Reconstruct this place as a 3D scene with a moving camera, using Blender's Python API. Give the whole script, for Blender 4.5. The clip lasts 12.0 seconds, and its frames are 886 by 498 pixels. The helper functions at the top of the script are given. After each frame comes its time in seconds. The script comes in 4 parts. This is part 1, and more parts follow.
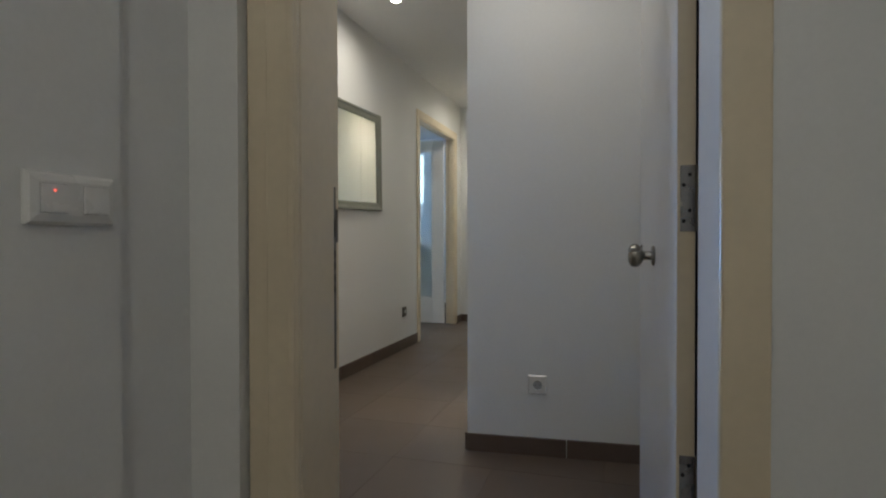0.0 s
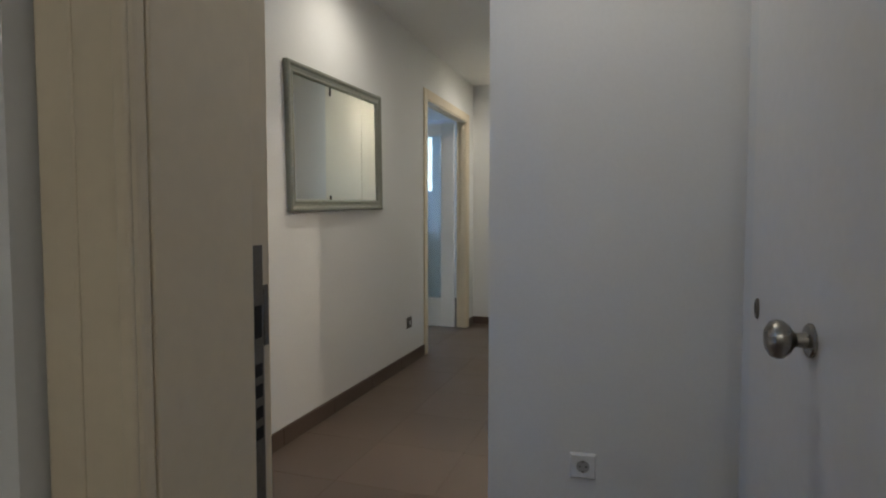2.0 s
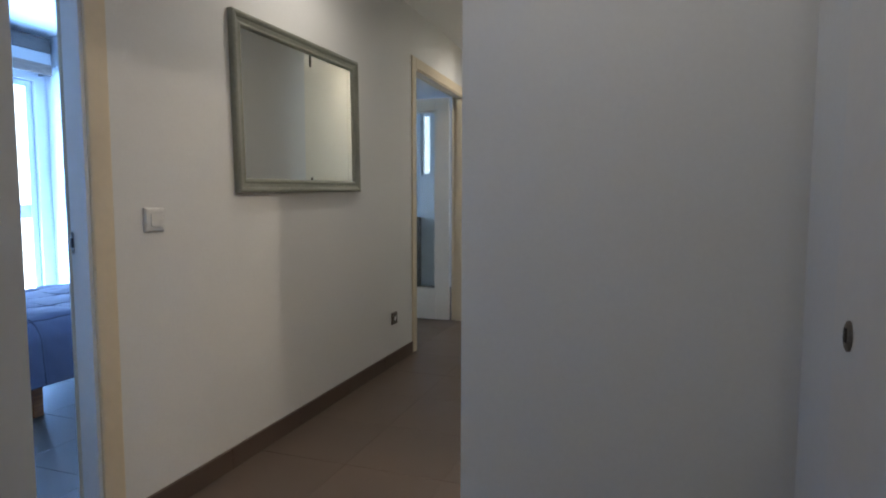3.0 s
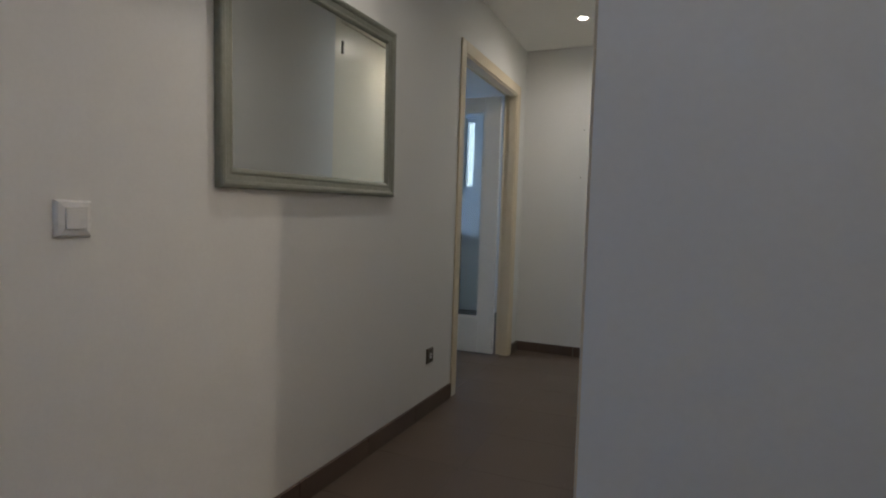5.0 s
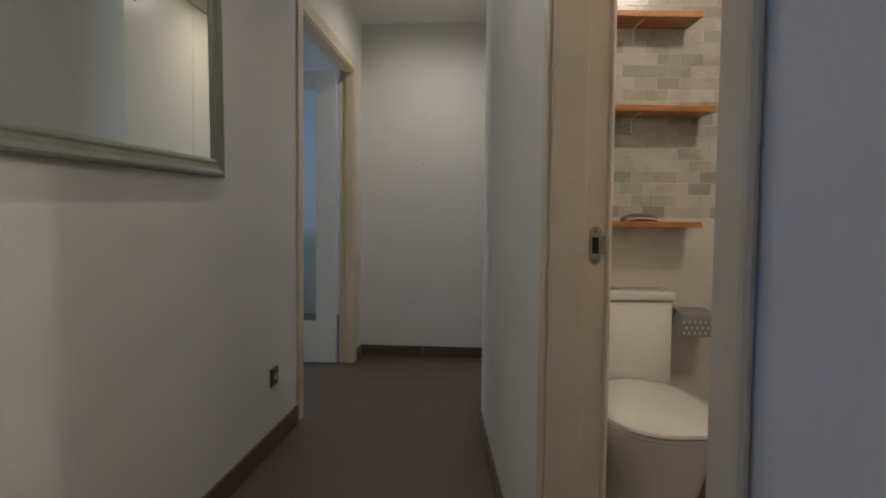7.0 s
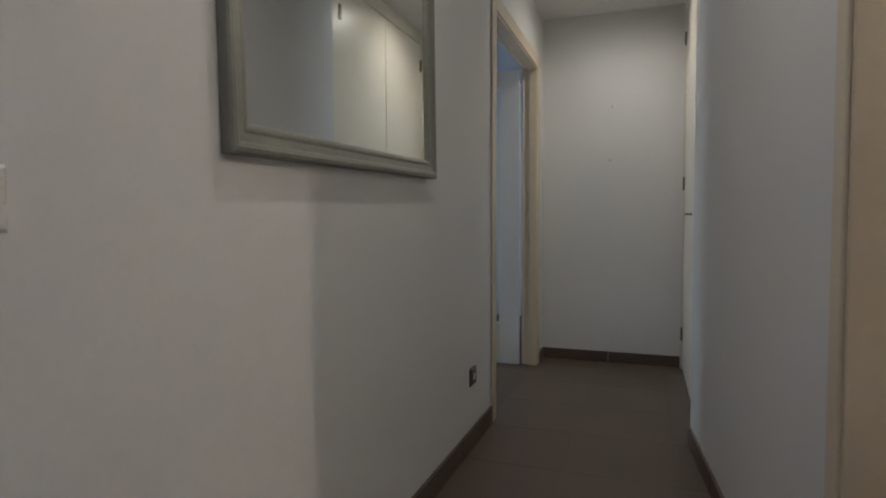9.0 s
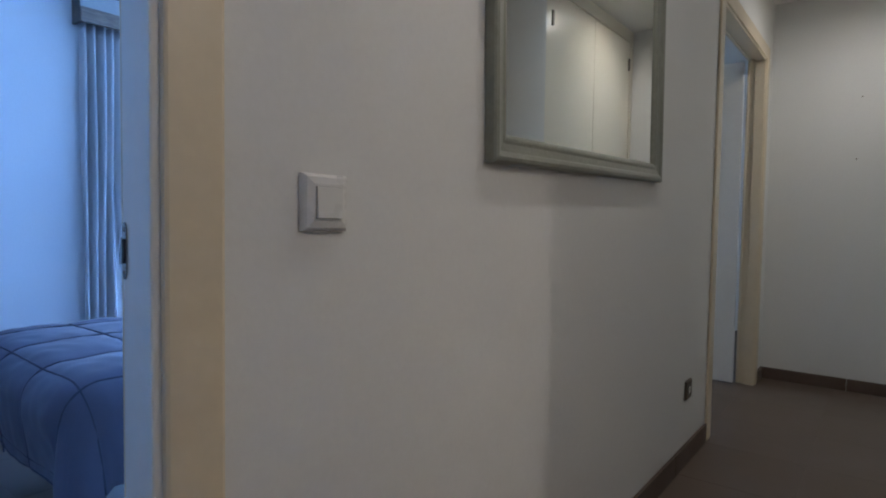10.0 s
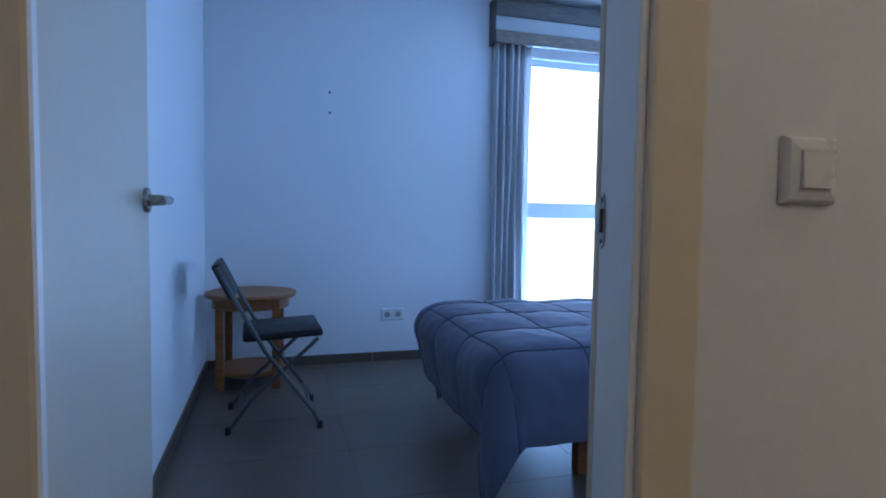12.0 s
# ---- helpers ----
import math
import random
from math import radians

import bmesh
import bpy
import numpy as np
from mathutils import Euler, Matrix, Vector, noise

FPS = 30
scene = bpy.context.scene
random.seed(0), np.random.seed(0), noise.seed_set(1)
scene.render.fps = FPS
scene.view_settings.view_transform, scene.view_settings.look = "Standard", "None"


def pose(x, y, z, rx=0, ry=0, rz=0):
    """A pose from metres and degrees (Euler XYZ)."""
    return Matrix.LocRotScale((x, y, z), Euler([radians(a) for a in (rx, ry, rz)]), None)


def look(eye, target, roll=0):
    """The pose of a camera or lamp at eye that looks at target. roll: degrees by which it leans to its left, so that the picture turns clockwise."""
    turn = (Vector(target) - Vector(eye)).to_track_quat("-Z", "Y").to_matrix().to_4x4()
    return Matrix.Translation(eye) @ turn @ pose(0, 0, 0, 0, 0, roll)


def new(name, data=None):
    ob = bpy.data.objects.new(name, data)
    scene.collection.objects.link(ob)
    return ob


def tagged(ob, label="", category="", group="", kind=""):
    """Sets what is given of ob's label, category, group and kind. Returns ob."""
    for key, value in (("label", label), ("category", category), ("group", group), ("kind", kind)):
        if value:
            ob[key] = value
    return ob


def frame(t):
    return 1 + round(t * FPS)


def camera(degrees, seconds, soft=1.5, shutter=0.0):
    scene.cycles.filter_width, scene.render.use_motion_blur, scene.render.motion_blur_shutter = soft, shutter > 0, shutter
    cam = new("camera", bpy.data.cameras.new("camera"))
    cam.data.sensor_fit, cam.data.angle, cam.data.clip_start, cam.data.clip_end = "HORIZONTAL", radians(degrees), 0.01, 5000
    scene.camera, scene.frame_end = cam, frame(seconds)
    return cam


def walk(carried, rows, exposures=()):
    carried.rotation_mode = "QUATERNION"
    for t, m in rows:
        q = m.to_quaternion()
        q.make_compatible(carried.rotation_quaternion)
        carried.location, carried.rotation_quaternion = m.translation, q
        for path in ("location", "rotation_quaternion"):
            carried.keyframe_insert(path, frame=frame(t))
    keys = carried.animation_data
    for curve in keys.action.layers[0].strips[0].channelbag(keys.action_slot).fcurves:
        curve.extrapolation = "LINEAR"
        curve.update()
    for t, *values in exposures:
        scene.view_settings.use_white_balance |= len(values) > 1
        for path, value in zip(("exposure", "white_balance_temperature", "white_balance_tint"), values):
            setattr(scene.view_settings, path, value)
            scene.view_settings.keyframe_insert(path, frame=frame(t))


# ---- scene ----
cam = camera(75.9, 12.0, soft=2.0)
PATH = [
    (0, (1.758, -2.004, 0.908), (1.162, -0.095, 0.88), -0.1),
    (0.5, (1.647, -1.901, 0.946), (1.161, 0.039, 0.945), 0.5),
    (1, (1.571, -1.771, 1.016), (1.13, 0.179, 0.96), 0.1),
    (1.5, (1.546, -1.554, 1.036), (1.081, 0.389, 0.934), -0.5),
    (2, (1.555, -1.394, 1.071), (0.929, 0.503, 0.967), -0.0),
    (2.5, (1.561, -1.19, 1.064), (0.911, 0.696, 0.927), -0.8),
    (2.7, (1.556, -1.091, 1.067), (0.918, 0.798, 0.911), -0.2),
    (4.3, (1.338, -0.466, 1.031), (0.564, 1.374, 0.888), 1.8),
    (4.5, (1.315, -0.428, 1.032), (0.512, 1.399, 0.89), 2.1),
    (5, (1.224, -0.297, 1.032), (0.458, 1.548, 0.936), 1.9),
    (5.5, (1.12, -0.181, 1.006), (0.523, 1.726, 0.923), 0.8),
    (6, (1.044, -0.112, 1.005), (0.65, 1.847, 0.914), -0.0),
    (6.5, (0.969, -0.024, 1.004), (0.744, 1.961, 0.909), -0.1),
    (6.7, (0.941, 0.023, 0.993), (0.809, 2.016, 0.899), 0.6),
    (8.3, (0.778, 0.182, 0.988), (0.558, 2.168, 0.895), 0.7),
    (8.5, (0.748, 0.16, 0.987), (0.393, 2.126, 0.902), 0.5),
    (9, (0.718, 0.112, 0.982), (0.05, 1.995, 0.89), -0.2),
    (9.5, (0.682, 0.054, 0.983), (-0.266, 1.813, 0.887), 0.3),
    (10, (0.635, 0.0, 0.986), (-0.589, 1.578, 0.895), 0.9),
    (10.5, (0.597, -0.035, 0.98), (-0.903, 1.283, 0.87), 1.3),
    (11, (0.579, -0.04, 0.967), (-1.156, 0.947, 0.849), 1.8),
    (11.5, (0.563, -0.042, 0.955), (-1.308, 0.654, 0.829), 1.6),
    (12, (0.543, -0.086, 0.95), (-1.37, 0.486, 0.836), 0.9),
]
WALK = [(t, look(eye, target, roll)) for t, eye, target, roll in PATH]
EXPOSURES = [(0.0, 3.47, 6600, 5), (1.0, 3.43, 6600, 5), (2.7, 3.33, 6550, 8), (4.3, 3.0, 6450, 9), (6.7, 2.89, 6700, 10), (8.3, 2.9, 6500, 10), (9.5, 2.9, 6200, 10), (10.5, 2.93, 6050, 10), (11.0, 2.85, 6150, 10), (12.0, 2.6, 6600, 10)]
walk(cam, WALK, EXPOSURES)

# ---- world and light ----
world = bpy.data.worlds.new("sky_world")
scene.world = world
world.use_nodes = True
_nt = world.node_tree
_sky = _nt.nodes.new("ShaderNodeTexSky")
_sky.sky_type, _sky.sun_disc = "NISHITA", False
_sky.sun_elevation, _sky.sun_rotation = radians(35), radians(60)
_nt.nodes["Background"].inputs["Strength"].default_value = 0.05
_nt.links.new(_sky.outputs[0], _nt.nodes["Background"].inputs["Color"])


def lamp(name, kind, m, energy, color, **settings):
    data = bpy.data.lights.new(name, kind)
    data.energy, data.color = energy, color
    if kind == "SPOT":
        data.spot_size, data.spot_blend, data.shadow_soft_size = settings["size"], settings["blend"], settings["radius"]
    elif kind == "AREA":
        data.shape, data.size, data.size_y = "RECTANGLE", settings["w"], settings["h"]
    else:
        data.shadow_soft_size = settings["radius"]
    ob = new(name, data)
    ob.matrix_world = m
    return ob


WARM = (1.0, 0.93, 0.845)
BLUE = (0.205, 0.445, 1.0)
DOWNLIGHTS = [(0.41, 1.33), (0.56, 3.60), (1.42, -0.05)]
BEAM_POWER = [2.25, 2.6, 1.4]
for (_x, _y), _p in zip(DOWNLIGHTS, BEAM_POWER):
    lamp("downlight_beam", "SPOT", pose(_x, _y, 2.405), _p, WARM, size=radians(176), blend=1.0, radius=0.03)
lamp("bathroom_lamp", "POINT", pose(1.95, 1.28, 2.33), 2.3, (1.0, 0.86, 0.72), radius=0.028)
lamp("landing_lamp", "POINT", pose(1.75, -2.9, 2.3), 1.0, (1.0, 0.97, 0.92), radius=0.08)
lamp("window_daylight", "AREA", look((-3.62, 1.95, 0.95), (-2.62, 2.40, 1.60)), 41.5, BLUE, w=1.1, h=1.9)
lamp("living_daylight", "AREA", look((-3.2, 3.6, 1.2), (0, 3.6, 1.2)), 0.16, BLUE, w=1.2, h=1.9)


# ---- materials ----
def mat(name, color, rough=0.5, metal=0.0, vary=0.06, scale=3.0, grain=60.0, bump=0.03, coat=0.0, spec=0.5, sheen=0.0, perpiece=0.0, gloss_vary=0.12):
    """A surface with colour variation at two scales and fine relief."""
    m = bpy.data.materials.new(name)
    m.use_nodes = True
    nt = m.node_tree
    b = nt.nodes["Principled BSDF"]
    b.inputs["Roughness"].default_value, b.inputs["Metallic"].default_value = rough, metal
    b.inputs["Coat Weight"].default_value, b.inputs["Specular IOR Level"].default_value = coat, spec
    b.inputs["Sheen Weight"].default_value = sheen
    tc = nt.nodes.new("ShaderNodeTexCoord")
    geo = nt.nodes.new("ShaderNodeNewGeometry")
    n1 = nt.nodes.new("ShaderNodeTexNoise")
    n1.inputs["Scale"].default_value, n1.inputs["Detail"].default_value = scale, 4
    n2 = nt.nodes.new("ShaderNodeTexNoise")
    n2.inputs["Scale"].default_value, n2.inputs["Detail"].default_value = grain, 3
    nt.links.new(geo.outputs["Position"], n1.inputs["Vector"])
    nt.links.new(geo.outputs["Position"], n2.inputs["Vector"])
    add = nt.nodes.new("ShaderNodeMath")
    add.operation = "ADD"
    nt.links.new(n1.outputs[0], add.inputs[0])
    nt.links.new(n2.outputs[0], add.inputs[1])
    ramp = nt.nodes.new("ShaderNodeMapRange")
    ramp.inputs["From Min"].default_value, ramp.inputs["From Max"].default_value = 0.6, 1.4
    ramp.inputs["To Min"].default_value, ramp.inputs["To Max"].default_value = 1 - vary, 1 + vary
    nt.links.new(add.outputs[0], ramp.inputs["Value"])
    mul = nt.nodes.new("ShaderNodeVectorMath")
    mul.operation = "SCALE"
    mul.inputs[0].default_value = color
    last = ramp.outputs[0]
    if perpiece:
        info = nt.nodes.new("ShaderNodeObjectInfo")
        pr = nt.nodes.new("ShaderNodeMapRange")
        pr.inputs["To Min"].default_value, pr.inputs["To Max"].default_value = 1 - perpiece, 1 + perpiece
        nt.links.new(info.outputs["Random"], pr.inputs["Value"])
        mm = nt.nodes.new("ShaderNodeMath")
        mm.operation = "MULTIPLY"
        nt.links.new(last, mm.inputs[0])
        nt.links.new(pr.outputs[0], mm.inputs[1])
        last = mm.outputs[0]
    nt.links.new(last, mul.inputs["Scale"])
    nt.links.new(mul.outputs[0], b.inputs["Base Color"])
    rr = nt.nodes.new("ShaderNodeMapRange")
    rr.inputs["From Min"].default_value, rr.inputs["From Max"].default_value = 0.3, 0.7
    rr.inputs["To Min"].default_value, rr.inputs["To Max"].default_value = rough * (1 - gloss_vary), min(1, rough * (1 + gloss_vary))
    nt.links.new(n1.outputs[0], rr.inputs["Value"])
    nt.links.new(rr.outputs[0], b.inputs["Roughness"])
    if bump:
        bp = nt.nodes.new("ShaderNodeBump")
        bp.inputs["Strength"].default_value, bp.inputs["Distance"].default_value = bump, 0.004
        nt.links.new(add.outputs[0], bp.inputs["Height"])
        nt.links.new(bp.outputs[0], b.inputs["Normal"])
    return m


def wood(name, color, dark, axis_scale):
    m = mat(name, color, 0.42, vary=0.1)
    nt = m.node_tree
    b = nt.nodes["Principled BSDF"]
    geo = nt.nodes.new("ShaderNodeNewGeometry")
    mp = nt.nodes.new("ShaderNodeMapping")
    mp.inputs["Scale"].default_value = axis_scale
    n = nt.nodes.new("ShaderNodeTexNoise")
    n.inputs["Scale"].default_value, n.inputs["Detail"].default_value, n.inputs["Distortion"].default_value = 6, 6, 0.8
    mix = nt.nodes.new("ShaderNodeMix")
    mix.data_type = "RGBA"
    mix.inputs["A"].default_value, mix.inputs["B"].default_value = (*dark, 1), (*color, 1)
    st = nt.nodes.new("ShaderNodeMapRange")
    st.inputs["From Min"].default_value, st.inputs["From Max"].default_value = 0.35, 0.6
    nt.links.new(geo.outputs["Position"], mp.inputs["Vector"])
    nt.links.new(mp.outputs[0], n.inputs["Vector"])
    nt.links.new(n.outputs[0], st.inputs["Value"])
    nt.links.new(st.outputs[0], mix.inputs["Factor"])
    nt.links.new(mix.outputs["Result"], b.inputs["Base Color"])
    return m


def glow(name, color, strength):
    m = bpy.data.materials.new(name)
    m.use_nodes = True
    b = m.node_tree.nodes["Principled BSDF"]
    b.inputs["Base Color"].default_value = (0.8, 0.8, 0.8, 1)
    b.inputs["Emission Color"].default_value, b.inputs["Emission Strength"].default_value = (*color, 1), strength
    return m


def glass(name, color=(0.95, 0.98, 0.97), rough=0.0, alpha=0.15):
    """Thin glass: mostly clear, with a glossy face."""
    m = bpy.data.materials.new(name)
    m.use_nodes = True
    nt = m.node_tree
    nt.nodes.remove(nt.nodes["Principled BSDF"])
    t, g, mx = (nt.nodes.new("ShaderNodeBsdf" + k) for k in ("Transparent", "Glossy", "Diffuse"))
    mixer = nt.nodes.new("ShaderNodeMixShader")
    mixer.inputs[0].default_value = 0.07
    t.inputs["Color"].default_value = (*color, 1)
    g.inputs["Roughness"].default_value = rough
    nt.nodes.remove(mx)
    nt.links.new(t.outputs[0], mixer.inputs[1])
    nt.links.new(g.outputs[0], mixer.inputs[2])
    nt.links.new(mixer.outputs[0], nt.nodes["Material Output"].inputs["Surface"])
    return m


M_WALL = mat("wall_paint", (0.74, 0.735, 0.72), 0.75, vary=0.025, scale=1.3, grain=90, bump=0.06)
M_WALL_BLUE = mat("bedroom_paint", (0.76, 0.765, 0.77), 0.75, vary=0.025, scale=1.3, grain=90, bump=0.06)
M_CEIL = mat("ceiling_paint", (0.78, 0.775, 0.76), 0.85, vary=0.02, scale=1.0, grain=70, bump=0.08)
M_JAMB = mat("grey_lacquer", (0.70, 0.645, 0.58), 0.5, vary=0.03, scale=4, grain=50, bump=0.05)
M_CREAM = mat("cream_enamel", (0.71, 0.605, 0.445), 0.34, vary=0.04, scale=5, grain=45, bump=0.06, coat=0.25)
M_WHITE = mat("white_enamel", (0.76, 0.75, 0.73), 0.38, vary=0.03, scale=4, grain=50, bump=0.05, coat=0.15)
M_DOOR = mat("door_enamel", (0.74, 0.72, 0.69), 0.42, vary=0.03, scale=3, grain=40, bump=0.07)
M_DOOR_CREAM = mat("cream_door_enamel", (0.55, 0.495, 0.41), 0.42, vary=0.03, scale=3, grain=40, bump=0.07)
M_TILE = mat("floor_tile", (0.126, 0.0915, 0.069), 0.42, vary=0.10, scale=2.2, grain=120, bump=0.05, perpiece=0.06, spec=0.5)
M_GROUT = mat("grout", (0.155, 0.12, 0.095), 0.85, vary=0.15, scale=6, grain=150, bump=0.2)
M_SKIRT = mat("skirting_tile", (0.115, 0.080, 0.062), 0.40, vary=0.10, scale=3, grain=120, bump=0.05)
M_STEEL = mat("brushed_steel", (0.33, 0.315, 0.29), 0.27, 1.0, vary=0.10, scale=20, grain=200, bump=0.03)
M_DARKSTEEL = mat("aged_steel", (0.20, 0.18, 0.155), 0.45, 0.9, vary=0.2, scale=25, grain=200, bump=0.06)
M_CHROME = mat("chrome", (0.72, 0.71, 0.69), 0.12, 1.0, vary=0.03, bump=0.0)
M_BLACK = mat("dark_hole", (0.012, 0.011, 0.010), 0.7, vary=0.1)
M_PLASTIC = mat("white_plastic", (0.72, 0.71, 0.69), 0.28, vary=0.015, scale=8, grain=60, bump=0.0)
M_WELL = mat("socket_well_grey", (0.34, 0.335, 0.33), 0.4, vary=0.05, bump=0.0)
M_PLASTIC_GREY = mat("grey_plastic", (0.10, 0.10, 0.10), 0.4, vary=0.08, scale=8, grain=60, bump=0.02)
M_NEON = glow("neon_indicator", (1.0, 0.06, 0.02), 0.16)
M_FRAME = mat("silver_frame", (0.27, 0.275, 0.235), 0.40, 0.45, vary=0.14, scale=9, grain=80, bump=0.08)
M_MIRROR = mat("mirror_glass", (0.86, 0.87, 0.84), 0.015, 1.0, vary=0.0, bump=0.0)
M_LAMP = glow("lamp_glow", (1.0, 0.93, 0.82), 1.75)
M_GLASS = glass("pane_glass")
M_CLOSET = mat("closet_paint", (0.78, 0.73, 0.62), 0.33, vary=0.015, scale=3, grain=45, bump=0.0, gloss_vary=0.0)
M_CERAMIC = mat("ceramic", (0.80, 0.78, 0.74), 0.10, vary=0.01, scale=4, bump=0.0, coat=0.5)
M_SEAT = mat("seat_plastic", (0.80, 0.79, 0.76), 0.16, vary=0.01, bump=0.0, coat=0.3)
M_ORANGE = wood("orange_wood", (0.48, 0.20, 0.055), (0.32, 0.115, 0.028), (1.5, 14, 14))
M_TABLE = wood("honey_wood", (0.33, 0.115, 0.030), (0.21, 0.066, 0.016), (12, 1.5, 12))
M_BATHWALL = mat("beige_wall_tile", (0.66, 0.62, 0.55), 0.25, vary=0.03, scale=3, grain=40, bump=0.03)
M_MOSAIC_L = mat("mosaic_light", (0.49, 0.475, 0.43), 0.28, vary=0.05, scale=9, grain=90, bump=0.04, perpiece=0.05)
M_MOSAIC_M = mat("mosaic_mid", (0.41, 0.395, 0.355), 0.28, vary=0.06, scale=9, grain=90, bump=0.04, perpiece=0.06)
M_MOSAIC_D = mat("mosaic_dark", (0.33, 0.318, 0.285), 0.28, vary=0.06, scale=9, grain=90, bump=0.04, perpiece=0.06)
M_BATHFLOOR = mat("bath_floor", (0.17, 0.12, 0.09), 0.4, vary=0.08)
M_AMBER = mat("amber_jar", (0.42, 0.13, 0.02), 0.12, vary=0.05, coat=0.4)
M_CLOTHGREY = mat("flap_fabric", (0.26, 0.255, 0.25), 0.6, vary=0.08, grain=220, bump=0.1)
M_DUVET = mat("duvet_fabric", (0.088, 0.094, 0.142), 0.85, vary=0.07, scale=5, grain=260, bump=0.10, sheen=0.12)
# darker than the duvet: shade of the seam creases put into the colour
M_SEAM_SHADE = mat("seam_crease_shade", (0.055, 0.059, 0.090), 0.9, vary=0.05)
M_CURTAIN = mat("curtain_fabric", (0.76, 0.75, 0.75), 0.9, vary=0.06, scale=6, grain=240, bump=0.12, sheen=0.2)
M_PELMET_DARK = wood("pelmet_dark", (0.10, 0.078, 0.062), (0.055, 0.042, 0.034), (14, 1.5, 14))
M_PELMET_MID = wood("pelmet_mid", (0.22, 0.155, 0.11), (0.13, 0.09, 0.064), (14, 1.5, 14))
M_PELMET_PALE = mat("pelmet_pale", (0.38, 0.37, 0.355), 0.6, vary=0.06)
M_SEATBLACK = mat("black_vinyl", (0.014, 0.015, 0.017), 0.5, vary=0.12, scale=12, grain=180, bump=0.06, spec=0.3)
M_TUBE = mat("grey_tube", (0.10, 0.105, 0.11), 0.35, 0.7, vary=0.06)
M_WINFRAME = mat("window_frame_paint", (0.70, 0.71, 0.72), 0.35, vary=0.03)
M_OUTSIDE_DIM = glow("outside_shade", (0.55, 0.72, 1.0), 0.06)
M_ALU = mat("grey_aluminium", (0.46, 0.45, 0.42), 0.5, 0.3, vary=0.06)
M_OUTSIDE = glow("outside_glow", (0.80, 0.90, 1.0), 0.4)

_ct = M_CURTAIN.copy()
_ct.name = "thin_curtain"
_tr = _ct.node_tree.nodes.new("ShaderNodeBsdfTranslucent")
_tr.inputs["Color"].default_value = (0.80, 0.79, 0.79, 1)
_mx = _ct.node_tree.nodes.new("ShaderNodeMixShader")
_mx.inputs[0].default_value = 0.52
_ct.node_tree.links.new(_ct.node_tree.nodes["Principled BSDF"].outputs[0], _mx.inputs[1])
_ct.node_tree.links.new(_tr.outputs[0], _mx.inputs[2])
_ct.node_tree.links.new(_mx.outputs[0], _ct.node_tree.nodes["Material Output"].inputs["Surface"])
M_THIN_CURTAIN = _ct


# ---- building helpers ----
def add_box(bm, x0, y0, z0, x1, y1, z1, bevel=0.0, m=None):
    vs = [bm.verts.new((x, y, z)) for x in (x0, x1) for y in (y0, y1) for z in (z0, z1)]
    fs = [bm.faces.new([vs[i] for i in f]) for f in ((0, 1, 3, 2), (4, 6, 7, 5), (0, 4, 5, 1), (2, 3, 7, 6), (0, 2, 6, 4), (1, 5, 7, 3))]
    if bevel:
        es = list({e for f in fs for e in f.edges})
        r = bmesh.ops.bevel(bm, geom=es, offset=bevel, segments=2, profile=0.5, affect="EDGES")
        vs = list({v for f in r["faces"] for v in f.verts} | {v for v in vs if v.is_valid})
    if m is not None:
        bmesh.ops.transform(bm, matrix=m, verts=vs)
    return vs


def box(x0, y0, z0, x1, y1, z1, bevel=0.0, m=None):
    bm = bmesh.new()
    add_box(bm, x0, y0, z0, x1, y1, z1, bevel, m)
    return bm


def lathe(profile, segs=28, m=None, bm=None):
    """A turned solid from (radius, height) pairs about z."""
    bm = bm or bmesh.new()
    rings = []
    for r, h in profile:
        rings.append([bm.verts.new((r * math.cos(2 * math.pi * i / segs), r * math.sin(2 * math.pi * i / segs), h)) for i in range(segs)])
    for a, b in zip(rings, rings[1:]):
        for i in range(segs):
            bm.faces.new((a[i], a[(i + 1) % segs], b[(i + 1) % segs], b[i]))
    bm.faces.new(rings[0][::-1])
    bm.faces.new(rings[-1])
    if m is not None:
        bmesh.ops.transform(bm, matrix=m, verts=[v for r in rings for v in r])
    return bm


def tube(points, r, segs=10, bm=None):
    """A round bar along a line of points."""
    bm = bm or bmesh.new()
    pts = [Vector(p) for p in points]
    rings = []
    for i, p in enumerate(pts):
        d = (pts[min(i + 1, len(pts) - 1)] - pts[max(i - 1, 0)]).normalized()
        a = d.orthogonal().normalized() if not rings else (ref - d * ref.dot(d)).normalized()
        ref = a
        b = d.cross(a)
        rings.append([bm.verts.new(p + r * (math.cos(2 * math.pi * k / segs) * a + math.sin(2 * math.pi * k / segs) * b)) for k in range(segs)])
    for p, q in zip(rings, rings[1:]):
        for i in range(segs):
            bm.faces.new((p[i], p[(i + 1) % segs], q[(i + 1) % segs], q[i]))
    bm.faces.new(rings[0][::-1])
    bm.faces.new(rings[-1])
    return bm


def finish(bm, name, material, smooth=False):
    bmesh.ops.recalc_face_normals(bm, faces=bm.faces)
    me = bpy.data.meshes.new(name)
    bm.to_mesh(me)
    bm.free()
    me.materials.append(material)
    if smooth:
        me.polygons.foreach_set("use_smooth", [True] * len(me.polygons))
        me.set_sharp_from_angle(angle=radians(38))
    return me


def part(name, bm, material, parent, label="", smooth=False):
    ob = new(name, finish(bm, name, material, smooth))
    ob.parent = parent
    return tagged(ob, label)


def thing(name, m, label, category, group="", kind=""):
    """An empty at a thing's base that carries its parts."""
    ob = new(name)
    ob.empty_display_size = 0.1
    ob.matrix_world = m
    return tagged(ob, label, category, group, kind)


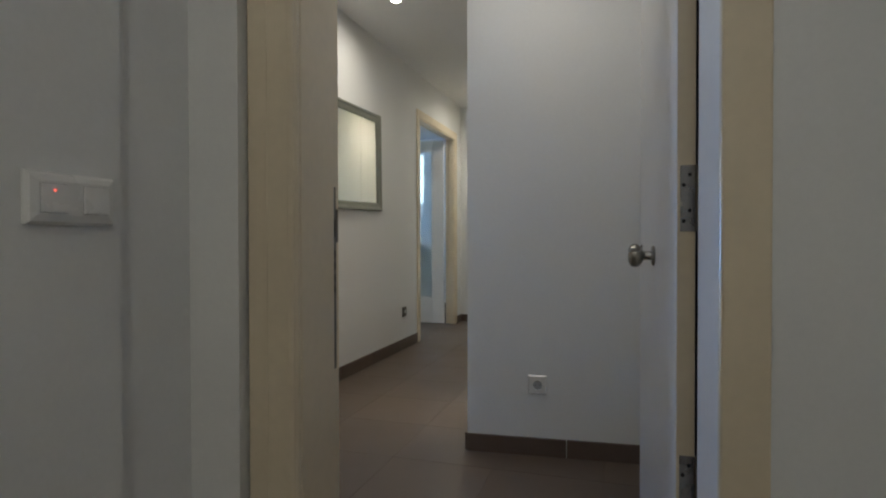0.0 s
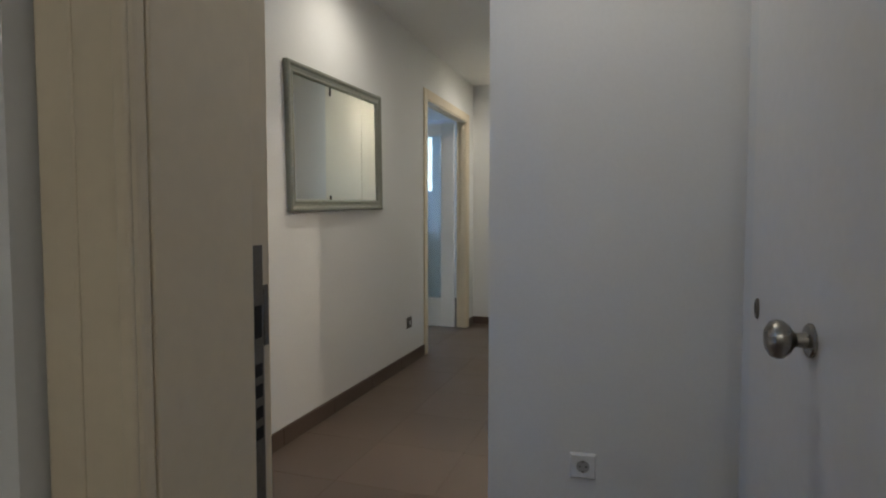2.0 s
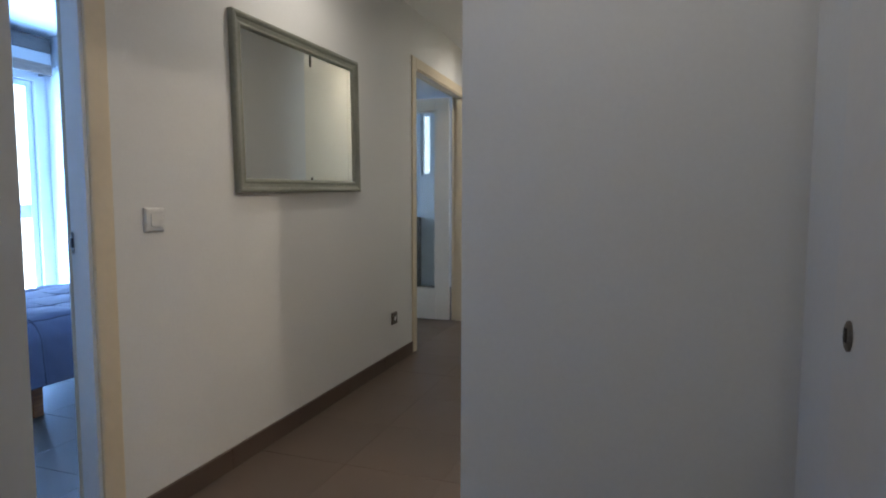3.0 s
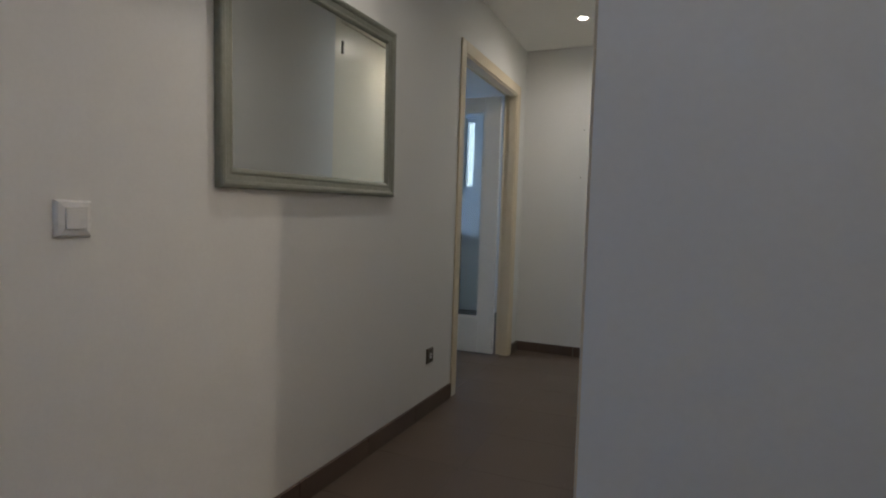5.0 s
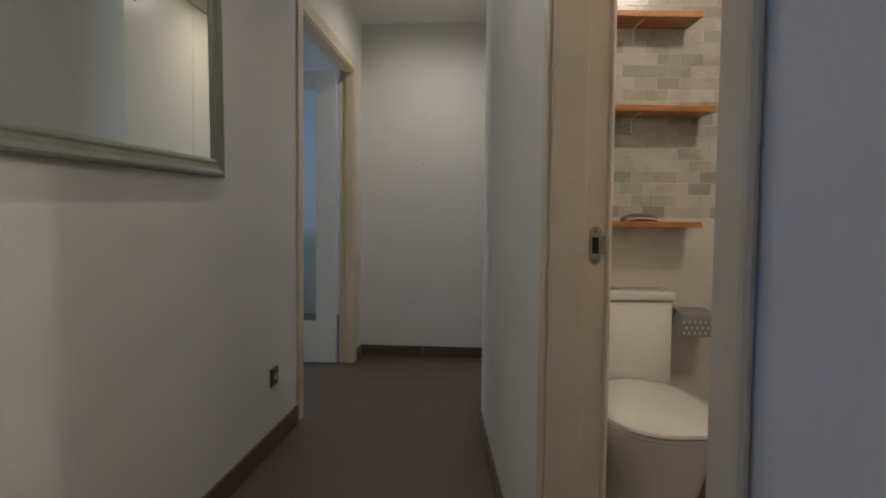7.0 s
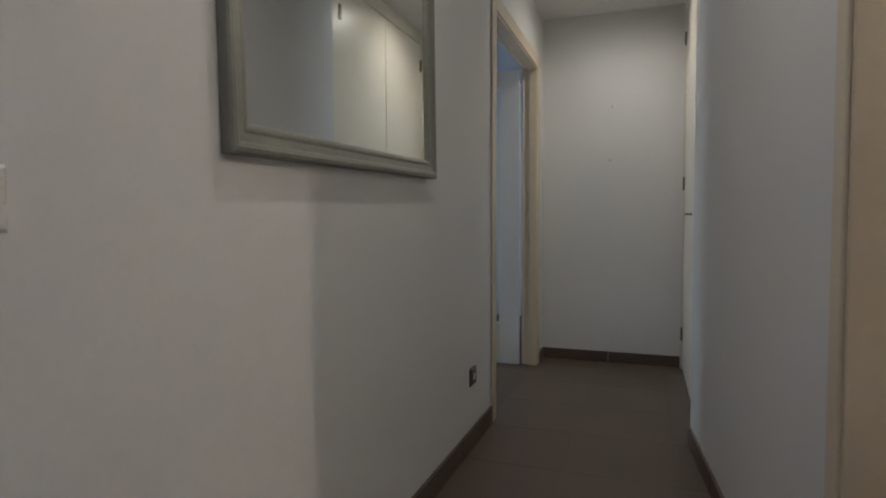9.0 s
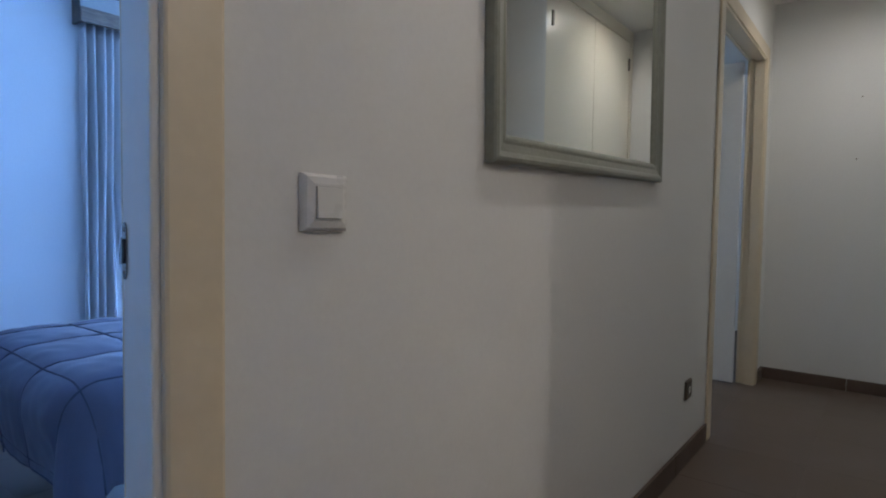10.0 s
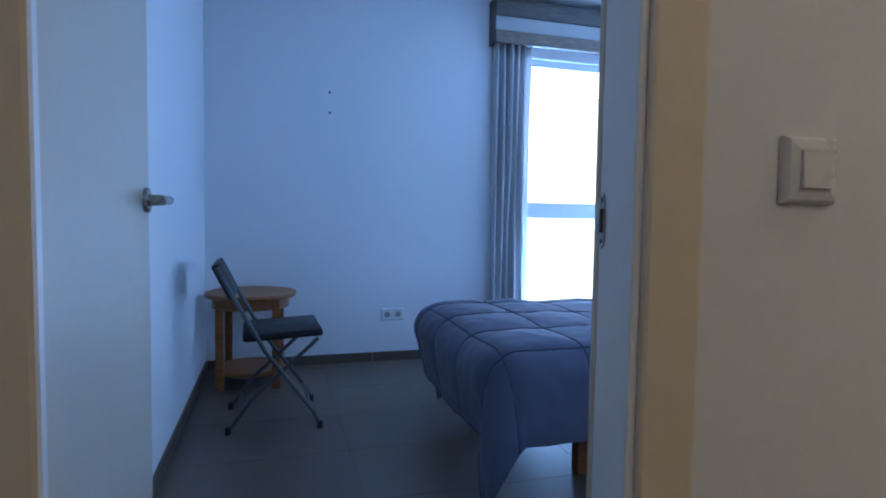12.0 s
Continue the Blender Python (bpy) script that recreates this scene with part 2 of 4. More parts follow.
def solid(name, bm, material, label, category, kind="structure", m=None, smooth=False):
    ob = new(name, finish(bm, name, material, smooth))
    if m is not None:
        ob.matrix_world = m
    return tagged(ob, label, category, "", kind)


def axes(origin, a, b):
    """A frame with its first axis along a, its second along b, and z up."""
    a, b = Vector(a).normalized(), Vector(b).normalized()
    m = Matrix.Identity(4)
    m.col[0][:3], m.col[1][:3], m.col[2][:3], m.col[3][:3] = a, b, (0, 0, 1), origin
    return m


def wall(name, m, length, thick, height, openings, material, label, z0=0.0):
    """A wall along the first axis of m, thick along the second, with openings (from, to, sill, head) cut through."""
    bm = bmesh.new()
    at = 0.0
    for a, b, lo, hi in sorted(openings):
        if a > at:
            add_box(bm, at, 0, z0, a, thick, height)
        if lo > z0:
            add_box(bm, a, 0, z0, b, thick, lo)
        if hi < height:
            add_box(bm, a, 0, hi, b, thick, height)
        at = b
    if at < length:
        add_box(bm, at, 0, z0, length, thick, height)
    return solid(name, bm, material, label, "wall", m=m)


# ---- plan ----
H = 2.42
BACK = -3.10
TILT = 4.8
CU, SU = math.cos(radians(TILT)), math.sin(radians(TILT))
CORNER = Vector((1.126, 0.376, 0))
UU, VV = Vector((CU, SU, 0)), Vector((-SU, CU, 0))
BATH = axes(CORNER, UU, VV)
HALL_L = axes((-0.004, -0.62, 0), (0.0055, 1, 0), (-1, 0.0055, 0))
ENT = axes((1.131, -0.974, 0), UU, VV)
BED_A, BED_B = -0.305, 0.315
LIV_A, LIV_B = 2.845, 3.985
DOOR_H = 2.03

wall("wall_left", HALL_L, 4.98, 0.085, H, [(BED_A + 0.62, BED_B + 0.62, 0, DOOR_H), (LIV_A + 0.62, LIV_B + 0.62, 0, DOOR_H)], M_WALL, "smooth white painted plaster hall wall")
solid("wall_far", box(0.015, 4.232, 0, 1.30, 4.35, H), M_WALL, "white painted wall closing the hall", "wall")
wall("wall_right", axes(CORNER + VV * 2.46, -VV, UU), 2.35, 0.115, H, [(2.46 - 0.905, 2.46 - 0.180, 0, DOOR_H)], M_WALL, "white painted wall beside the bathroom")
solid("wall_socket", box(0.0, 0.0, 0, 1.0, 0.11, H, m=BATH), M_WALL, "white painted wall with a power socket", "wall")
solid("wall_lobby_south", box(-1.12, 0.226, 0, -0.15, 0.448, H, m=ENT), M_WALL, "short white wall beside the entrance door", "wall")
solid("wall_lobby_east", box(0.855, 0.226, 0, 0.97, 1.36, H, m=ENT), M_WALL, "white wall behind the open entrance door", "wall")
_bm = box(-0.25, 0.0, 0, -0.022, 0.225, H, m=ENT)
add_box(_bm, 0.814, 0.0, 0, 1.60, 0.225, H, m=ENT)
add_box(_bm, -0.022, 0.0, 2.05, 0.814, 0.225, H, m=ENT)
solid("wall_entrance", _bm, M_WALL, "thick white entrance wall", "wall")
solid("pier_entrance", box(-0.25, -0.042, 0, -0.118, -0.001, H, m=ENT), M_WALL, "white pier beside the entrance door frame", "wall")
solid("wall_landing_left", box(0.80, -4.0, 0, 0.925, -1.225, 2.42), M_WALL, "off-white landing wall with light switches", "wall")
solid("wall_landing_recess", box(0.80, -1.225, 0, 0.905, -0.80, 2.42), M_WALL, "recessed off-white wall beside the entrance", "wall")
solid("wall_landing_right", box(2.53, -4.0, 0, 2.65, -0.74, 2.42), M_WALL, "off-white landing wall", "wall")
solid("wall_landing_back", box(0.80, -4.12, 0, 2.65, -4.0, 2.42), M_WALL, "off-white landing end wall", "wall")
# bedroom and living room shells
solid("wall_bedroom_south", box(BACK - 0.15, -0.62, 0, -0.092, -0.478, H), M_WALL_BLUE, "white bedroom wall beside the open door", "wall")
wall("wall_bedroom_back", axes((BACK, -0.50, 0), (0, 1, 0), (-1, 0, 0)), 6.5, 0.16, H, [(2.05, 2.90, 0.06, 2.05), (3.5, 4.7, 0.2, 2.1)], M_WALL_BLUE, "white bedroom wall with a tall window")
solid("wall_bedroom_north", box(BACK, 2.50, 0, -0.085, 2.62, H), M_WALL_BLUE, "white wall between bedroom and living room", "wall")
wall("wall_living_north", axes((BACK - 0.15, 6.0, 0), (1, 0, 0), (0, 1, 0)), -0.12 - BACK + 0.15, 0.12, H, [(2.085, 2.225, 1.42, 2.25)], M_WALL_BLUE, "white living room wall with a small window")
solid("wall_living_east", box(-0.12, 4.36, 0, 0.0, 6.12, H), M_WALL_BLUE, "white living room wall", "wall")
# bathroom shell
solid("wall_bath_back", box(0.1155, 2.0, 0, 1.90, 2.10, H, m=BATH), M_BATHWALL, "beige tiled bathroom wall behind the toilet", "wall")
solid("wall_bath_east", box(1.80, 0.11, 0, 1.90, 2.0, H, m=BATH), M_BATHWALL, "beige tiled shower wall", "wall")
solid("wall_bath_south", box(1.0, 0.0, 0, 1.90, 0.11, H, m=BATH), M_BATHWALL, "beige bathroom wall", "wall")
# closet recess behind the closet doors
solid("wall_closet_back", box(1.30, 2.4, 0, 1.40, 4.35, H), M_WALL, "white closet back wall", "wall")
solid("ceiling", box(BACK - 0.2, -4.2, H, 3.1, 6.2, H + 0.12), M_CEIL, "smooth white painted ceiling with recessed downlights", "ceiling")
solid("floor_slab", box(BACK - 0.2, -4.2, -0.14, 3.1, 6.2, -0.0015), M_GROUT, "grey-brown grout bed under the floor tiles", "floor")


# ---- skirting ----
def skirting(name, p0, p1, into, h=0.075, t=0.012, label="brown ceramic tile skirting"):
    """Skirting tiles from p0 to p1, proud of the wall on the side of into."""
    p0, p1 = Vector((*p0, 0)), Vector((*p1, 0))
    d = p1 - p0
    base = thing(name, Matrix.Translation(p0), label, "baseboard", kind="structure")
    m = axes((0, 0, 0), d, Vector((*into, 0)))
    n = max(1, round(d.length / 0.45))
    step = d.length / n
    for i in range(n):
        bm = box(i * step + 0.0012, 0, 0.0, (i + 1) * step - 0.0012, t, h, 0.0018, m)
        part("skirting_tile", bm, M_SKIRT, base)
    return base


skirting("baseboard_left", (0.002, 0.395), (0.0155, 2.778), (1, -0.0055), h=0.086)
skirting("baseboard_left_far", (0.023, 4.055), (0.023, 4.219), (1, 0))
skirting("baseboard_far", (0.024, 4.232), (0.952, 4.232), (0, -1))
_w = lambda u, v: (BATH @ Vector((u, v, 0))).to_2d()
skirting("baseboard_right", _w(0, 0.955), _w(0, 2.46), (-UU.x, -UU.y))
skirting("baseboard_socket", _w(0.0, 0), _w(0.84, 0), (-VV.x, -VV.y), h=0.076)
skirting("baseboard_socket_end", _w(0.0, 0.0), _w(0.0, 0.108), (-UU.x, -UU.y), h=0.076)
skirting("baseboard_bedroom_back", (BACK, -0.478), (BACK, 1.54), (1, 0), h=0.060)
skirting("baseboard_bedroom_south", (BACK + 0.013, -0.478), (-0.80, -0.478), (0, 1), h=0.060)


# ---- door frames ----
def door_frame(name, m, width, height, thick, arch, label, mat_face, mat_in, sides=(1, 1), rebate=0.6, lap=0.012, first=0.022):
    """Lining with a rebate, and architraves, of an opening: first axis across, second into the wall."""
    f = thing(name, m, label, "door frame", kind="structure")
    t, r = 0.022, rebate * thick
    part("jamb", box(0.0, -0.004, 0, first, r, height, 0.0015), mat_in, f)
    part("jamb", box(width - t, -0.004, 0, width, r, height, 0.0025), mat_in, f)
    part("head_jamb", box(first + 0.0003, -0.004, height - t, width - t - 0.0003, r, height, 0.0025), mat_in, f)
    part("rebate", box(0.0, r + 0.0003, 0, 0.005, thick + 0.004, height), mat_in, f)
    part("rebate", box(width - 0.005, r + 0.0003, 0, width, thick + 0.004, height), mat_in, f)
    part("rebate", box(0.0053, r + 0.0003, height - 0.005, width - 0.0053, thick + 0.004, height), mat_in, f)
    for side, use in zip((0, 1), sides):
        if not use:
            continue
        lap = lap if side == 0 else min(lap, first * 0.6)
        y0, y1 = (-0.013, -0.0005) if side == 0 else (thick + 0.0005, thick + 0.013)
        for x0, x1 in ((-arch + 0.012, lap), (width - 0.012, width + arch - 0.012)):
            bm = box(x0, y0, 0, x1, y1, height + arch - 0.012, 0.006)
            part("architrave", bm, mat_face, f)
        bm = box(lap + 0.0005, y0, height - 0.012, width - 0.0125, y1, height + arch - 0.012, 0.004)
        part("head_architrave", bm, mat_face, f)
    return f


_on = lambda y: HALL_L @ Vector((y + 0.62, 0, 0))
frame_bed = door_frame("door_frame_bedroom", axes(_on(BED_A), (0.0055, 1, 0), (-1, 0.0055, 0)), BED_B - BED_A, DOOR_H, 0.085, 0.075, "cream painted wooden bedroom door frame", M_CREAM, M_WHITE, rebate=0.78, lap=0.034, first=0.004)
frame_liv = door_frame("door_frame_living", axes(_on(LIV_A), (0.0055, 1, 0), (-1, 0.0055, 0)), LIV_B - LIV_A, DOOR_H, 0.085, 0.075, "cream painted wooden living room door frame", M_CREAM, M_CREAM)
frame_bath = door_frame("door_frame_bathroom", axes(CORNER + VV * 0.905, -VV, UU), 0.725, DOOR_H, 0.115, 0.050, "cream painted bathroom door frame", M_CREAM, M_CREAM)

# entrance frame: stop face, rebate and architraves
frame_ent = thing("door_frame_entrance", ENT, "beige enamelled entrance door frame with a long strike plate", "door frame", kind="structure")
_bm = box(-0.0215, 0.0, 0, 0.0, 0.168, 2.05, 0.003)
part("jamb", _bm, M_CREAM, frame_ent)
part("jamb_rebate", box(-0.0215, 0.1685, 0, -0.016, 0.229, 2.05), M_CREAM, frame_ent)
part("jamb", box(0.795, 0.0, 0, 0.8135, 0.168, 2.03, 0.003), M_JAMB, frame_ent, "white lacquered hinge jamb")
# black strip set into the hinge gap in place of its shade
part("hinge_gap_shade", box(0.8075, 0.1685, 0, 0.8135, 0.250, 2.05), M_BLACK, frame_ent, "black strip standing in for the shade in the hinge gap")
part("head_jamb", box(0.0005, 0.0, 2.03, 0.8135, 0.168, 2.0495), M_CREAM, frame_ent)
for _x0, _x1 in ((-0.112, -0.001), (0.793, 0.876)):
    _bm = box(_x0, -0.018, 0, _x1, -0.0005, 2.12, 0.005)
    if _x0 < 0:
        add_box(_bm, _x1 - 0.020, -0.023, 0, _x1 - 0.004, -0.017, 2.12, 0.003)
        add_box(_bm, _x0 + 0.040, -0.020, 0, _x0 + 0.046, -0.017, 2.12, 0.0015)
    part("architrave", _bm, M_CREAM, frame_ent)
part("head_architrave", box(0.0005, -0.018, 2.04, 0.792, -0.0005, 2.12, 0.005), M_CREAM, frame_ent)
_s = part("strike_plate", box(-0.0158, 0.184, 0.60, -0.0135, 0.210, 1.038, 0.0008), M_DARKSTEEL, frame_ent, "long aged steel strike plate")
_bm = box(-0.0156, 0.2102, 0.905, -0.0125, 0.2215, 0.985, 0.001)
part("strike_lip", _bm, M_DARKSTEEL, _s)
for _z0, _z1 in ((0.918, 0.960), (0.868, 0.884), (0.840, 0.857), (0.812, 0.828), (0.785, 0.801)):
    part("bolt_hole", box(-0.0136, 0.189, _z0, -0.0128, 0.2045, _z1), M_BLACK, _s)


# ---- doors ----
def lever_handle(parent, m, name="door_handle"):
    """A round rose with a bent lever; the first axis of m is the way the lever points, z is off the door."""
    h = part(name, lathe([(0.0255, 0.0), (0.0255, 0.007), (0.0235, 0.009), (0.012, 0.009), (0.010, 0.038)], 28, m), M_STEEL, parent, "satin steel lever handle", True)
    pts = [m @ Vector(p) for p in ((0, 0, 0.034), (0.004, 0, 0.044), (0.014, 0, 0.048), (0.05, 0, 0.049), (0.10, 0, 0.047), (0.115, 0, 0.045))]
    part("lever", tube(pts, 0.0085, 12), M_STEEL, h, smooth=True)
    return h


def hinge_leaf(parent, x0, x1, y0, z0, z1, name="hinge"):
    h = part(name, box(x0, y0 - 0.002, z0, x1, y0, z1, 0.0006), M_STEEL, parent, "steel butt hinge")
    return h


# entrance door, open, along the second axis of the entrance frame
door_ent = thing("door_1", ENT @ pose(0.787, 0.232, 0, 0, 0, -1.1), "white entrance door standing open with a central round knob", "door", kind="structure")
part("leaf", box(-0.022, 0.0, 0.008, 0.017, 0.765, 2.035, 0.003), M_DOOR, door_ent)
part("leaf_edge", box(-0.0205, -0.0015, 0.008, 0.0155, 0.0, 2.035), M_CREAM, door_ent, "cream hinge edge of the leaf")
for _z in (0.30, 0.928, 1.72):
    _h = part("hinge", box(-0.015, -0.0042, _z, 0.0165, -0.0016, _z + 0.142, 0.0008), M_STEEL, door_ent, "steel butt hinge")
    part("knuckle", lathe([(0.0065, 0), (0.0065, 0.142)], 14, pose(0.0205, -0.006, _z)), M_DARKSTEEL, _h, smooth=True)
    for _dx, _dz in ((-0.008, 0.022), (0.004, 0.045), (-0.008, 0.10), (0.004, 0.122)):
        part("screw", lathe([(0.0042, 0), (0.0038, 0.0012)], 12, pose(_dx, -0.0042, _z + _dz, 90)), M_BLACK, _h)
_kn = part("knob", lathe([(0.030, 0.0), (0.030, 0.004), (0.027, 0.008), (0.014, 0.010), (0.0125, 0.030), (0.016, 0.036), (0.026, 0.044), (0.0335, 0.056), (0.0345, 0.066), (0.031, 0.078), (0.020, 0.086), (0.0, 0.088)][:-1] + [(0.004, 0.0885)], 32, pose(-0.0222, 0.385, 0.866, 0, -90, 0) @ Matrix.Diagonal((0.98, 0.98, 0.80, 1))), M_STEEL, door_ent, "round satin steel door knob", True)
_ky = part("key_escutcheon", lathe([(0.0155, 0.0), (0.0155, 0.003), (0.013, 0.005)], 24, pose(-0.0222, 0.705, 0.872, 0, -90, 0) @ Matrix.Diagonal((1.5, 0.8, 1, 1))), M_DARKSTEEL, door_ent, "oval dark metal keyhole cover", True)
part("keyhole", box(-0.0285, 0.701, 0.863, -0.0271, 0.709, 0.884), M_BLACK, _ky)

# bedroom door, open into the bedroom
door_bed = thing("door_2", pose(-0.088, BED_A - 0.061, 0, 0, 0, 90.6), "plain cream-white bedroom door standing open with a lever handle", "door", kind="structure")
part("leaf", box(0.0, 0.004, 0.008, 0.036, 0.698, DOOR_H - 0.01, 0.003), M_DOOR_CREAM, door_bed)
lever_handle(door_bed, Matrix(((0, 0, 1, 0.0362), (-1, 0, 0, 0.655), (0, 1, 0, 0.974), (0, 0, 0, 1))))
part("latch_plate", box(0.008, 0.6982, 0.88, 0.028, 0.6995, 1.06), M_STEEL, door_bed)

# living room door, glazed, open
door_liv = thing("door_3", pose(-0.085, LIV_B - 0.030, 0, 0, 0, 90), "white living room door with a tall glass panel, standing open", "door", kind="structure")
_lw = 0.78
part("stile", box(-0.036, 0.0, 0.010, 0.0, 0.125, 2.005, 0.003), M_DOOR, door_liv)
part("stile", box(-0.036, _lw - 0.125, 0.010, 0.0, _lw, 2.005, 0.003), M_DOOR, door_liv)
part("bottom_rail", box(-0.036, 0.1255, 0.010, 0.0, _lw - 0.1255, 0.285, 0.003), M_DOOR, door_liv)
part("top_rail", box(-0.036, 0.1255, 1.90, 0.0, _lw - 0.1255, 2.005, 0.003), M_DOOR, door_liv)
_p = part("glass_panel", box(-0.022, 0.1257, 0.2852, -0.014, _lw - 0.1257, 1.8998), M_GLASS, door_liv, "clear glass panel")
for _x0, _x1, _z0, _z1 in ((0.126, 0.140, 0.286, 1.899), (_lw - 0.140, _lw - 0.126, 0.286, 1.899), (0.1405, _lw - 0.1405, 0.286, 0.300), (0.1405, _lw - 0.1405, 1.885, 1.899)):
    part("glazing_bead", box(-0.030, _x0, _z0, -0.0225, _x1, _z1, 0.002), M_DOOR, door_liv)

# closet doors at the end of the hall
closet = thing("closet_doors", pose(0.962, 2.895, 0), "pair of cream-white built-in closet doors with steel hinges", "closet doors", kind="structure")
for _k, (_y0, _y1) in enumerate(((0.052, 0.666), (0.669, 1.285))):
    _l = part("closet_door", box(0.0, _y0, 0.02, 0.022, _y1, 2.33, 0.003), M_CLOSET, closet)
    for _z in (0.20, 1.19, 2.125):
        _yy = _y0 + 0.012 if _k == 0 else _y1 - 0.034
        part("hinge", box(-0.012, _yy, _z, -0.0003, _yy + 0.018, _z + 0.085, 0.002), M_DARKSTEEL, _l, "steel cabinet hinge")
    if _k == 0:
        part("handle", tube([(0.0, 0.585, 1.025), (-0.028, 0.585, 1.025), (-0.034, 0.580, 1.025), (-0.034, 0.520, 1.025)], 0.006, 10), M_STEEL, _l, "small steel pull", True)
part("closet_frame", box(-0.006, -0.052, 0, 0.03, 0.049, 2.418, 0.002), M_CLOSET, closet)
part("closet_frame", box(-0.006, 1.288, 0, 0.03, 1.335, 2.418, 0.002), M_CLOSET, closet)
part("closet_head", box(-0.006, 0.0495, 2.335, 0.03, 1.2875, 2.418, 0.002), M_CLOSET, closet)
part("closet_shadow_gap", box(0.0222, 0.052, 0.02, 0.032, 1.285, 2.334), M_WALL, closet)

# strike plates on the other frames
def lip_strike(parent, m):
    """A rounded strike plate; local y up, x across, z proud."""
    bm = bmesh.new()
    pts = []
    for k in range(13):
        a = math.pi * k / 12
        pts.append((0.011 * math.cos(a), 0.022 + 0.011 * math.sin(a)))
    for k in range(13):
        a = math.pi + math.pi * k / 12
        pts.append((0.011 * math.cos(a), -0.022 + 0.011 * math.sin(a)))
    vs = [bm.verts.new((x, y, 0.0016)) for x, y in pts]
    lo = [bm.verts.new((x, y, 0)) for x, y in pts]
    bm.faces.new(vs)
    n = len(vs)
    for i in range(n):
        bm.faces.new((vs[i], lo[i], lo[(i + 1) % n], vs[(i + 1) % n]))
    add_box(bm, 0.009, -0.016, 0.0, 0.020, 0.016, 0.0018)
    bmesh.ops.transform(bm, matrix=m, verts=bm.verts)
    s = part("strike_plate", bm, M_STEEL, parent, "rounded steel strike plate")
    part("strike_hole", box(-0.006, -0.014, 0.0017, 0.006, 0.014, 0.0026, m=m), M_BLACK, s)
    for y in (-0.025, 0.025):
        part("screw", lathe([(0.003, 0.0017), (0.0027, 0.0026)], 10, m @ pose(0, y, 0)), M_DARKSTEEL, s)


lip_strike(frame_bath, Matrix(((0, 0, 1, 0.0055), (1.1, 0, 0, 0.094), (0, 1.2, 0, 0.946), (0, 0, 0, 1))))
lip_strike(frame_bed, Matrix(((0, 0, -1, BED_B - BED_A - 0.0225), (0.5, 0, 0, 0.0575), (0, 1, 0, 0.948), (0, 0, 0, 1))))


# ---- hall things ----
def downlight(x, y):
    d = thing("downlight", pose(x, y, H), "small round recessed ceiling downlight, switched on", "downlight", "recessed downlights")
    prof = [(0.030, -0.001), (0.030, -0.004), (0.034, -0.0055), (0.040, -0.004), (0.042, -0.0005)]
    part("trim_ring", lathe(prof, 32), M_PLASTIC, d, smooth=True)
    part("lens", lathe([(0.029, -0.0062), (0.0295, -0.0045)], 32), M_LAMP, d, "glowing lamp lens")
    return d


for _x, _y in DOWNLIGHTS:
    downlight(_x, _y)


def bevelled_ring(bm, w, h, wi, hi, d0, d1):
    """A four-sided ring in the x-y plane from an outer to an inner rectangle, height d0 to d1."""
    o = [bm.verts.new((x * w / 2, y * h / 2, d0)) for x, y in ((-1, -1), (1, -1), (1, 1), (-1, 1))]
    i = [bm.verts.new((x * wi / 2, y * hi / 2, d1)) for x, y in ((-1, -1), (1, -1), (1, 1), (-1, 1))]
    for k in range(4):
        bm.faces.new((o[k], o[(k + 1) % 4], i[(k + 1) % 4], i[k]))


# wall mirror; local x along the wall, y up, z off the wall
_my0, _my1, _mz0, _mz1 = 0.932, 1.965, 1.121, 1.836
_mw, _mh = _my1 - _my0, _mz1 - _mz0
_mc = HALL_L @ Vector((0.62 + (_my0 + _my1) / 2, -0.0005, (_mz0 + _mz1) / 2))
_mm = Matrix.Translation(_mc) @ Matrix(((0.0055, 0, 1, 0), (1, 0, -0.0055, 0), (0, 1, 0, 0), (0, 0, 0, 1))) @ pose(0, 0, 0, 0, 0, 1.5)
wall_mirror = thing("wall_mirror", _mm, "large rectangular wall mirror with a grey-green silver moulded frame", "mirror")
_steps = [(0.0, 0.0), (0.0, 0.030), (0.004, 0.036), (0.012, 0.038), (0.020, 0.034), (0.024, 0.029), (0.040, 0.024), (0.046, 0.026), (0.051, 0.025), (0.056, 0.020), (0.060, 0.012)]
for _side in range(4):
    _bm = bmesh.new()
    _rows = []
    for _o, _d in [(o, d * 0.72) for o, d in _steps]:
        _a, _b = _mw / 2 - _o, _mh / 2 - _o
        _cs = [(-_a, -_b), (_a, -_b), (_a, _b), (-_a, _b)]
        _p0, _p1 = _cs[_side], _cs[(_side + 1) % 4]
        _rows.append([_bm.verts.new((*_p0, _d)), _bm.verts.new((*_p1, _d))])
    for _r0, _r1 in zip(_rows, _rows[1:]):
        _bm.faces.new((_r0[0], _r0[1], _r1[1], _r1[0]))
    _bk = [_bm.verts.new((*v.co.xy, 0.0)) for v in _rows[-1]]
    _bm.faces.new((_rows[-1][0], _rows[-1][1], _bk[1], _bk[0]))
    part("frame_rail", _bm, M_FRAME, wall_mirror)
part("mirror_glass", box(-_mw / 2 + 0.057, -_mh / 2 + 0.057, 0.003, _mw / 2 - 0.057, _mh / 2 - 0.057, 0.0085), M_MIRROR, wall_mirror, "clear mirror glass")


def face_frame(p, normal):
    """A frame on a wall at p: x along the wall to the right as one faces it, y up, z off the wall."""
    n = Vector(normal).normalized()
    x = Vector((0, 0, 1)).cross(n)
    m = Matrix.Identity(4)
    m.col[0][:3], m.col[1][:3], m.col[2][:3], m.col[3][:3] = x, (0, 0, 1), n, p
    return m


